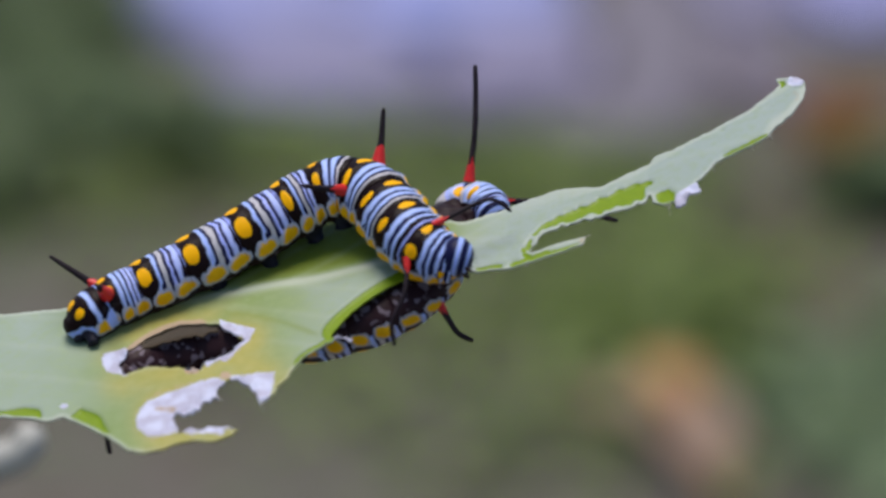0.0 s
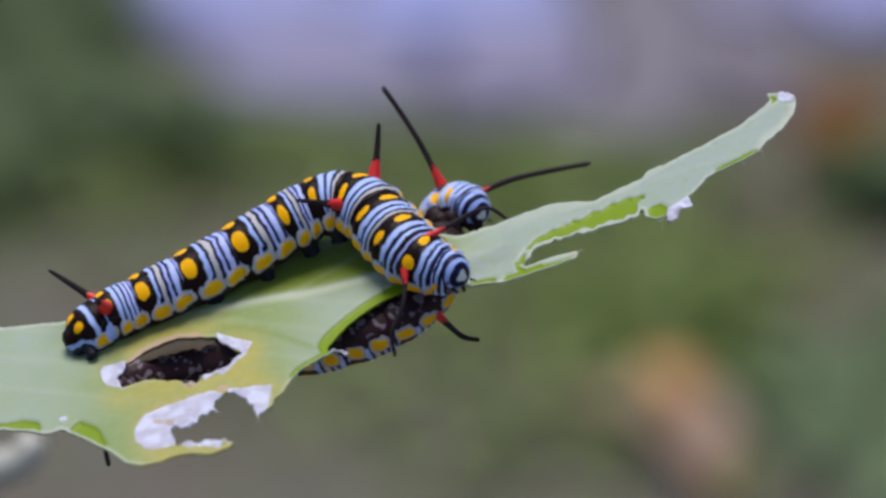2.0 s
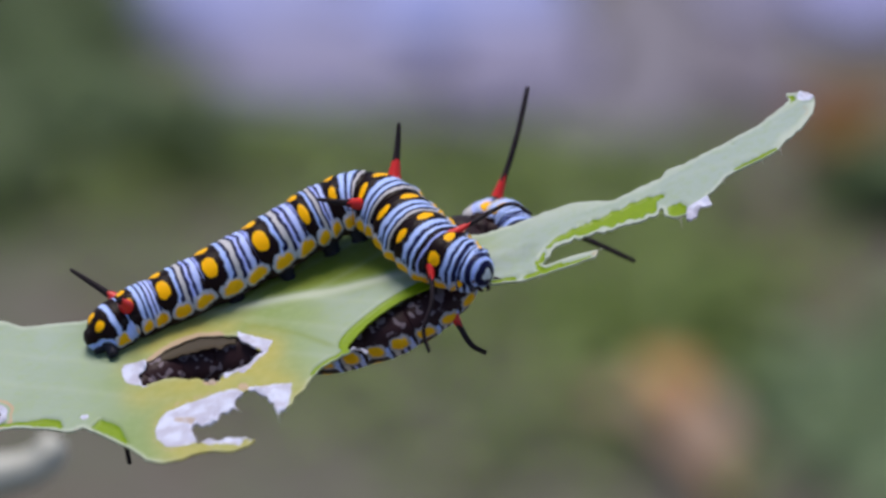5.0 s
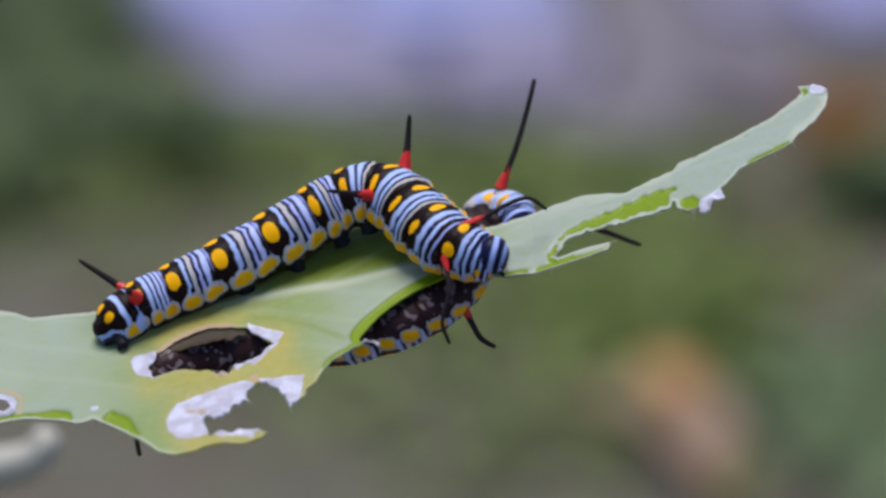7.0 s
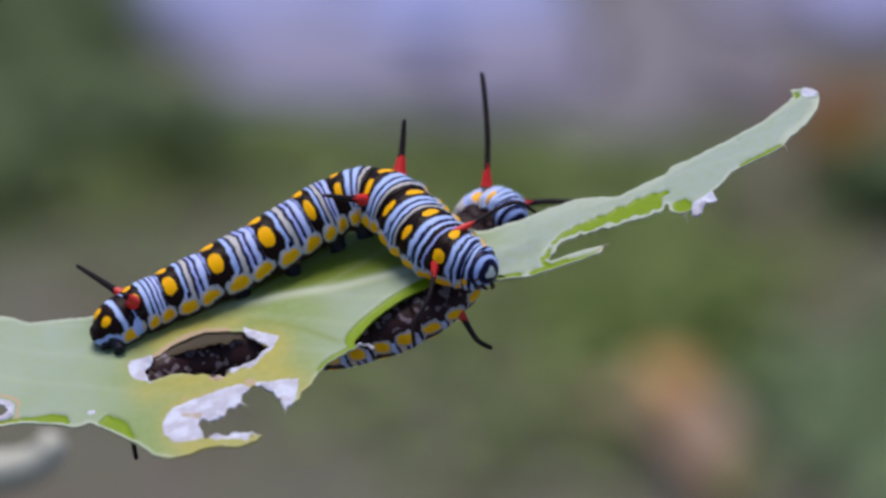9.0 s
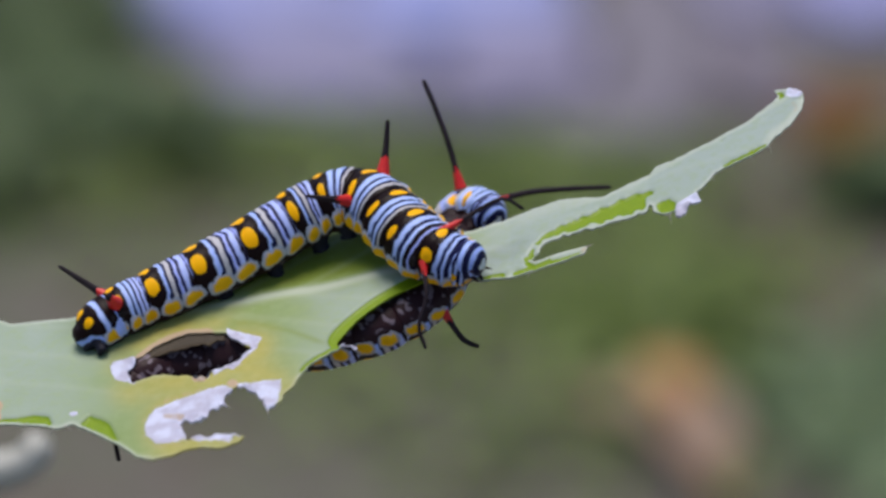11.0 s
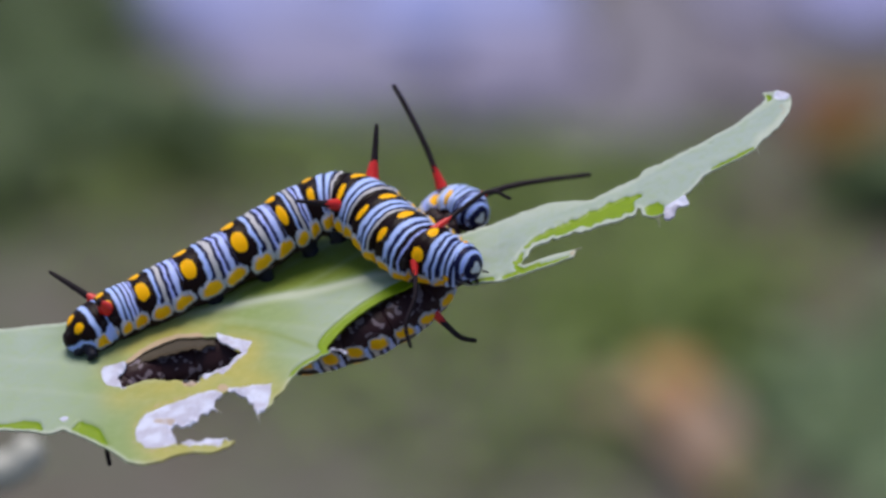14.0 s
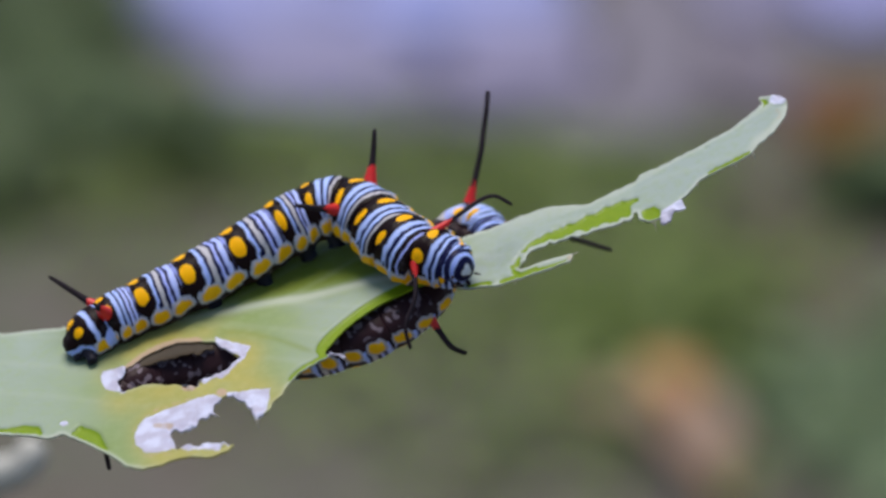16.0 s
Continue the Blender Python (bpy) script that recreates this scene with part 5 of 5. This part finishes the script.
    walk(far_feeler, [
        (0, pose(0.00031, -0.00102, 0.00119, 0.0, 1.1, 0.0)), (0.5, pose(0.00031, -0.00102, 0.00119, 0.0, -6.5, 0.0)),
        (1, pose(0.00031, -0.00102, 0.00119, 0.0, -1.8, 0.0)), (1.5, pose(0.00031, -0.00102, 0.00119, 0.0, -0.4, 0.0)),
        (2, pose(0.00031, -0.00102, 0.00119, 0.0, -1.4, 0.0)), (2.5, pose(0.00031, -0.00102, 0.00119, 0.0, -1.9, 0.0)),
        (3, pose(0.00031, -0.00102, 0.00119, 0.0, -0.4, 0.0)), (3.5, pose(0.00031, -0.00102, 0.00119, 0.0, -0.4, 0.0)),
        (4, pose(0.00031, -0.00102, 0.00119, 0.0, -2.3, 0.0)), (4.5, pose(0.00031, -0.00102, 0.00119, 0.0, -2.5, 0.0)),
        (7, pose(0.00031, -0.00102, 0.00119, 0.0, 0.4, 0.0)), (7.5, pose(0.00031, -0.00102, 0.00119, 0.0, -1.3, 0.0)),
        (8, pose(0.00031, -0.00102, 0.00119, 0.0, 0.4, 0.0)), (8.5, pose(0.00031, -0.00102, 0.00119, 0.0, 0.5, 0.0)),
        (9, pose(0.00031, -0.00102, 0.00119, 0.0, -1.7, 0.0)), (9.5, pose(0.00031, -0.00102, 0.00119, 0.0, -7.7, 0.0)),
        (10, pose(0.00031, -0.00102, 0.00119, 0.0, -3.3, 0.0)), (12.5, pose(0.00031, -0.00102, 0.00119, 0.0, -3.1, 0.0)),
        (13, pose(0.00031, -0.00102, 0.00119, 0.0, -1.8, 0.0)), (13.5, pose(0.00031, -0.00102, 0.00119, 0.0, -1.8, 0.0)),
        (14, pose(0.00031, -0.00102, 0.00119, 0.0, -9.6, 0.0)), (14.5, pose(0.00031, -0.00102, 0.00119, 0.0, -7.7, 0.0)),
        (15, pose(0.00031, -0.00102, 0.00119, 0.0, -10.9, 0.0)), (15.5, pose(0.00031, -0.00102, 0.00119, 0.0, -9.7, 0.0)),
        (16, pose(0.00031, -0.00102, 0.00119, 0.0, -6.8, 0.0))])
    walk(thorax, [
        (0, pose(0.00142, 0.00900, 0.00232, 0.0, 11.6, 0.0)), (0.5, pose(0.00157, 0.00900, 0.00219, 0.0, 13.6, 0.0)),
        (1, pose(0.00065, 0.00900, 0.00268, 0.0, -1.1, 0.0)), (1.5, pose(0.00084, 0.00900, 0.00270, 0.0, 0.0, 0.0)),
        (2, pose(0.00046, 0.00900, 0.00296, 0.0, -5.9, 0.0)), (2.5, pose(0.00052, 0.00900, 0.00292, 0.0, -5.1, 0.0)),
        (3, pose(0.00029, 0.00900, 0.00299, 0.0, -9.7, 0.0)), (3.5, pose(0.00105, 0.00900, 0.00309, 0.0, 5.4, 0.0)),
        (4, pose(0.00178, 0.00900, 0.00268, 0.0, 12.4, 0.0)), (4.5, pose(0.00224, 0.00900, 0.00224, 0.0, 17.3, 0.0)),
        (7, pose(0.00167, 0.00900, 0.00230, 0.0, 18.9, 0.0)), (7.5, pose(0.00153, 0.00900, 0.00248, 0.0, 11.7, 0.0)),
        (8, pose(0.00137, 0.00900, 0.00256, 0.0, 9.5, 0.0)), (8.5, pose(0.00159, 0.00900, 0.00259, 0.0, 10.1, 0.0)),
        (9, pose(0.00140, 0.00900, 0.00263, 0.0, 8.9, 0.0)), (9.5, pose(0.00122, 0.00900, 0.00252, 0.0, 6.5, 0.0)),
        (10, pose(0.00103, 0.00900, 0.00248, 0.0, 4.7, 0.0)), (12.5, pose(0.00094, 0.00900, 0.00261, 0.0, -3.4, 0.0)),
        (13, pose(0.00070, 0.00900, 0.00297, 0.0, -3.3, 0.0)), (13.5, pose(0.00073, 0.00900, 0.00272, 0.0, -2.0, 0.0)),
        (14, pose(0.00052, 0.00900, 0.00282, 0.0, -2.9, 0.0)), (14.5, pose(0.00059, 0.00900, 0.00275, 0.0, -3.1, 0.0)),
        (15, pose(0.00142, 0.00900, 0.00268, 0.0, 7.3, 0.0)), (15.5, pose(0.00235, 0.00900, 0.00244, 0.0, 19.6, 0.0)),
        (16, pose(0.00204, 0.00900, 0.00209, 0.0, 15.5, 0.0))])
    walk(up_feeler, [
        (0, pose(0.00019, -0.00060, 0.00220, 0.0, 12.4, 0.0)), (0.5, pose(0.00019, -0.00060, 0.00220, 0.0, 16.2, 0.0)),
        (1, pose(0.00019, -0.00060, 0.00220, 0.0, 1.4, 0.0)), (1.5, pose(0.00019, -0.00060, 0.00220, 0.0, 0.2, 0.0)),
        (2, pose(0.00019, -0.00060, 0.00220, 0.0, -4.0, 0.0)), (2.5, pose(0.00019, -0.00060, 0.00220, 0.0, -4.3, 0.0)),
        (3, pose(0.00019, -0.00060, 0.00220, 0.0, -9.3, 0.0)), (3.5, pose(0.00019, -0.00060, 0.00220, 0.0, 6.3, 0.0)),
        (4, pose(0.00019, -0.00060, 0.00220, 0.0, 13.4, 0.0)), (4.5, pose(0.00019, -0.00060, 0.00220, 0.0, 17.7, 0.0)),
        (7, pose(0.00019, -0.00060, 0.00220, 0.0, 19.3, 0.0)), (7.5, pose(0.00019, -0.00060, 0.00220, 0.0, 11.8, 0.0)),
        (8, pose(0.00019, -0.00060, 0.00220, 0.0, 10.8, 0.0)), (8.5, pose(0.00019, -0.00060, 0.00220, 0.0, 10.7, 0.0)),
        (9, pose(0.00019, -0.00060, 0.00220, 0.0, 9.9, 0.0)), (9.5, pose(0.00019, -0.00060, 0.00220, 0.0, 5.9, 0.0)),
        (10, pose(0.00019, -0.00060, 0.00220, 0.0, 5.1, 0.0)), (12.5, pose(0.00019, -0.00060, 0.00220, 0.0, -4.2, 0.0)),
        (13, pose(0.00019, -0.00060, 0.00220, 0.0, -3.2, 0.0)), (13.5, pose(0.00019, -0.00060, 0.00220, 0.0, -0.3, 0.0)),
        (14, pose(0.00019, -0.00060, 0.00220, 0.0, -1.0, 0.0)), (14.5, pose(0.00019, -0.00060, 0.00220, 0.0, -1.2, 0.0)),
        (15, pose(0.00019, -0.00060, 0.00220, 0.0, 8.5, 0.0)), (15.5, pose(0.00019, -0.00060, 0.00220, 0.0, 21.1, 0.0)),
        (16, pose(0.00019, -0.00060, 0.00220, 0.0, 15.5, 0.0))])
    walk(right_feeler, [
        (0, pose(0.00200, 0.00000, 0.00115, 0.0, 6.9, 0.0)), (0.5, pose(0.00200, 0.00000, 0.00115, 0.0, 9.4, 0.0)),
        (1, pose(0.00200, 0.00000, 0.00115, 0.0, 1.9, 0.0)), (1.5, pose(0.00200, 0.00000, 0.00115, 0.0, 1.2, 0.0)),
        (2, pose(0.00200, 0.00000, 0.00115, 0.0, 0.0, 0.0)), (2.5, pose(0.00200, 0.00000, 0.00115, 0.0, -1.1, 0.0)),
        (3, pose(0.00200, 0.00000, 0.00115, 0.0, 0.3, 0.0)), (3.5, pose(0.00200, 0.00000, 0.00115, 0.0, 2.7, 0.0)),
        (4, pose(0.00200, 0.00000, 0.00115, 0.0, 6.6, 0.0)), (4.5, pose(0.00200, 0.00000, 0.00115, 0.0, 11.6, 0.0)),
        (7, pose(0.00200, 0.00000, 0.00115, 0.0, 6.3, 0.0)), (7.5, pose(0.00200, 0.00000, 0.00115, 0.0, 5.4, 0.0)),
        (8, pose(0.00200, 0.00000, 0.00115, 0.0, 5.6, 0.0)), (8.5, pose(0.00200, 0.00000, 0.00115, 0.0, 5.0, 0.0)),
        (9, pose(0.00200, 0.00000, 0.00115, 0.0, 3.2, 0.0)), (9.5, pose(0.00200, 0.00000, 0.00115, 0.0, 1.3, 0.0)),
        (10, pose(0.00200, 0.00000, 0.00115, 0.0, 1.3, 0.0)), (12.5, pose(0.00200, 0.00000, 0.00115, 0.0, 2.6, 0.0)),
        (13, pose(0.00200, 0.00000, 0.00115, 0.0, -0.7, 0.0)), (13.5, pose(0.00200, 0.00000, 0.00115, 0.0, 1.7, 0.0)),
        (14, pose(0.00200, 0.00000, 0.00115, 0.0, 0.9, 0.0)), (14.5, pose(0.00200, 0.00000, 0.00115, 0.0, 1.4, 0.0)),
        (15, pose(0.00200, 0.00000, 0.00115, 0.0, 7.3, 0.0)), (15.5, pose(0.00200, 0.00000, 0.00115, 0.0, 14.4, 0.0)),
        (16, pose(0.00200, 0.00000, 0.00115, 0.0, 7.1, 0.0))])
    walk(hanging_feeler, [
        (0, pose(-0.00058, 0.00050, -0.00375, 0.0, 12.7, 0.0)), (0.5, pose(-0.00058, 0.00050, -0.00375, 0.0, 15.4, 0.0)),
        (1, pose(-0.00058, 0.00050, -0.00375, 0.0, 2.5, 0.0)), (1.5, pose(-0.00058, 0.00050, -0.00375, 0.0, 0.7, 0.0)),
        (2, pose(-0.00058, 0.00050, -0.00375, 0.0, -4.5, 0.0)), (2.5, pose(-0.00058, 0.00050, -0.00375, 0.0, -5.8, 0.0)),
        (3, pose(-0.00058, 0.00050, -0.00375, 0.0, -7.3, 0.0)), (3.5, pose(-0.00058, 0.00050, -0.00375, 0.0, -2.2, 0.0)),
        (4, pose(-0.00058, 0.00050, -0.00375, 0.0, 3.7, 0.0)), (4.5, pose(-0.00058, 0.00050, -0.00375, 0.0, 11.5, 0.0)),
        (7, pose(-0.00058, 0.00050, -0.00375, 0.0, 16.2, 0.0)), (7.5, pose(-0.00058, 0.00050, -0.00375, 0.0, 15.0, 0.0)),
        (8, pose(-0.00058, 0.00050, -0.00375, 0.0, 15.3, 0.0)), (8.5, pose(-0.00058, 0.00050, -0.00375, 0.0, 16.1, 0.0)),
        (9, pose(-0.00058, 0.00050, -0.00375, 0.0, 13.4, 0.0)), (9.5, pose(-0.00058, 0.00050, -0.00375, 0.0, 12.8, 0.0)),
        (10, pose(-0.00058, 0.00050, -0.00375, 0.0, 11.3, 0.0)), (12.5, pose(-0.00058, 0.00050, -0.00375, 0.0, 2.2, 0.0)),
        (13, pose(-0.00058, 0.00050, -0.00375, 0.0, -4.6, 0.0)), (13.5, pose(-0.00058, 0.00050, -0.00375, 0.0, 0.0, 0.0)),
        (14, pose(-0.00058, 0.00050, -0.00375, 0.0, -2.0, 0.0)), (14.5, pose(-0.00058, 0.00050, -0.00375, 0.0, -2.4, 0.0)),
        (15, pose(-0.00058, 0.00050, -0.00375, 0.0, 12.2, 0.0)), (15.5, pose(-0.00058, 0.00050, -0.00375, 0.0, 14.4, 0.0)),
        (16, pose(-0.00058, 0.00050, -0.00375, 0.0, 8.9, 0.0))])

motions()
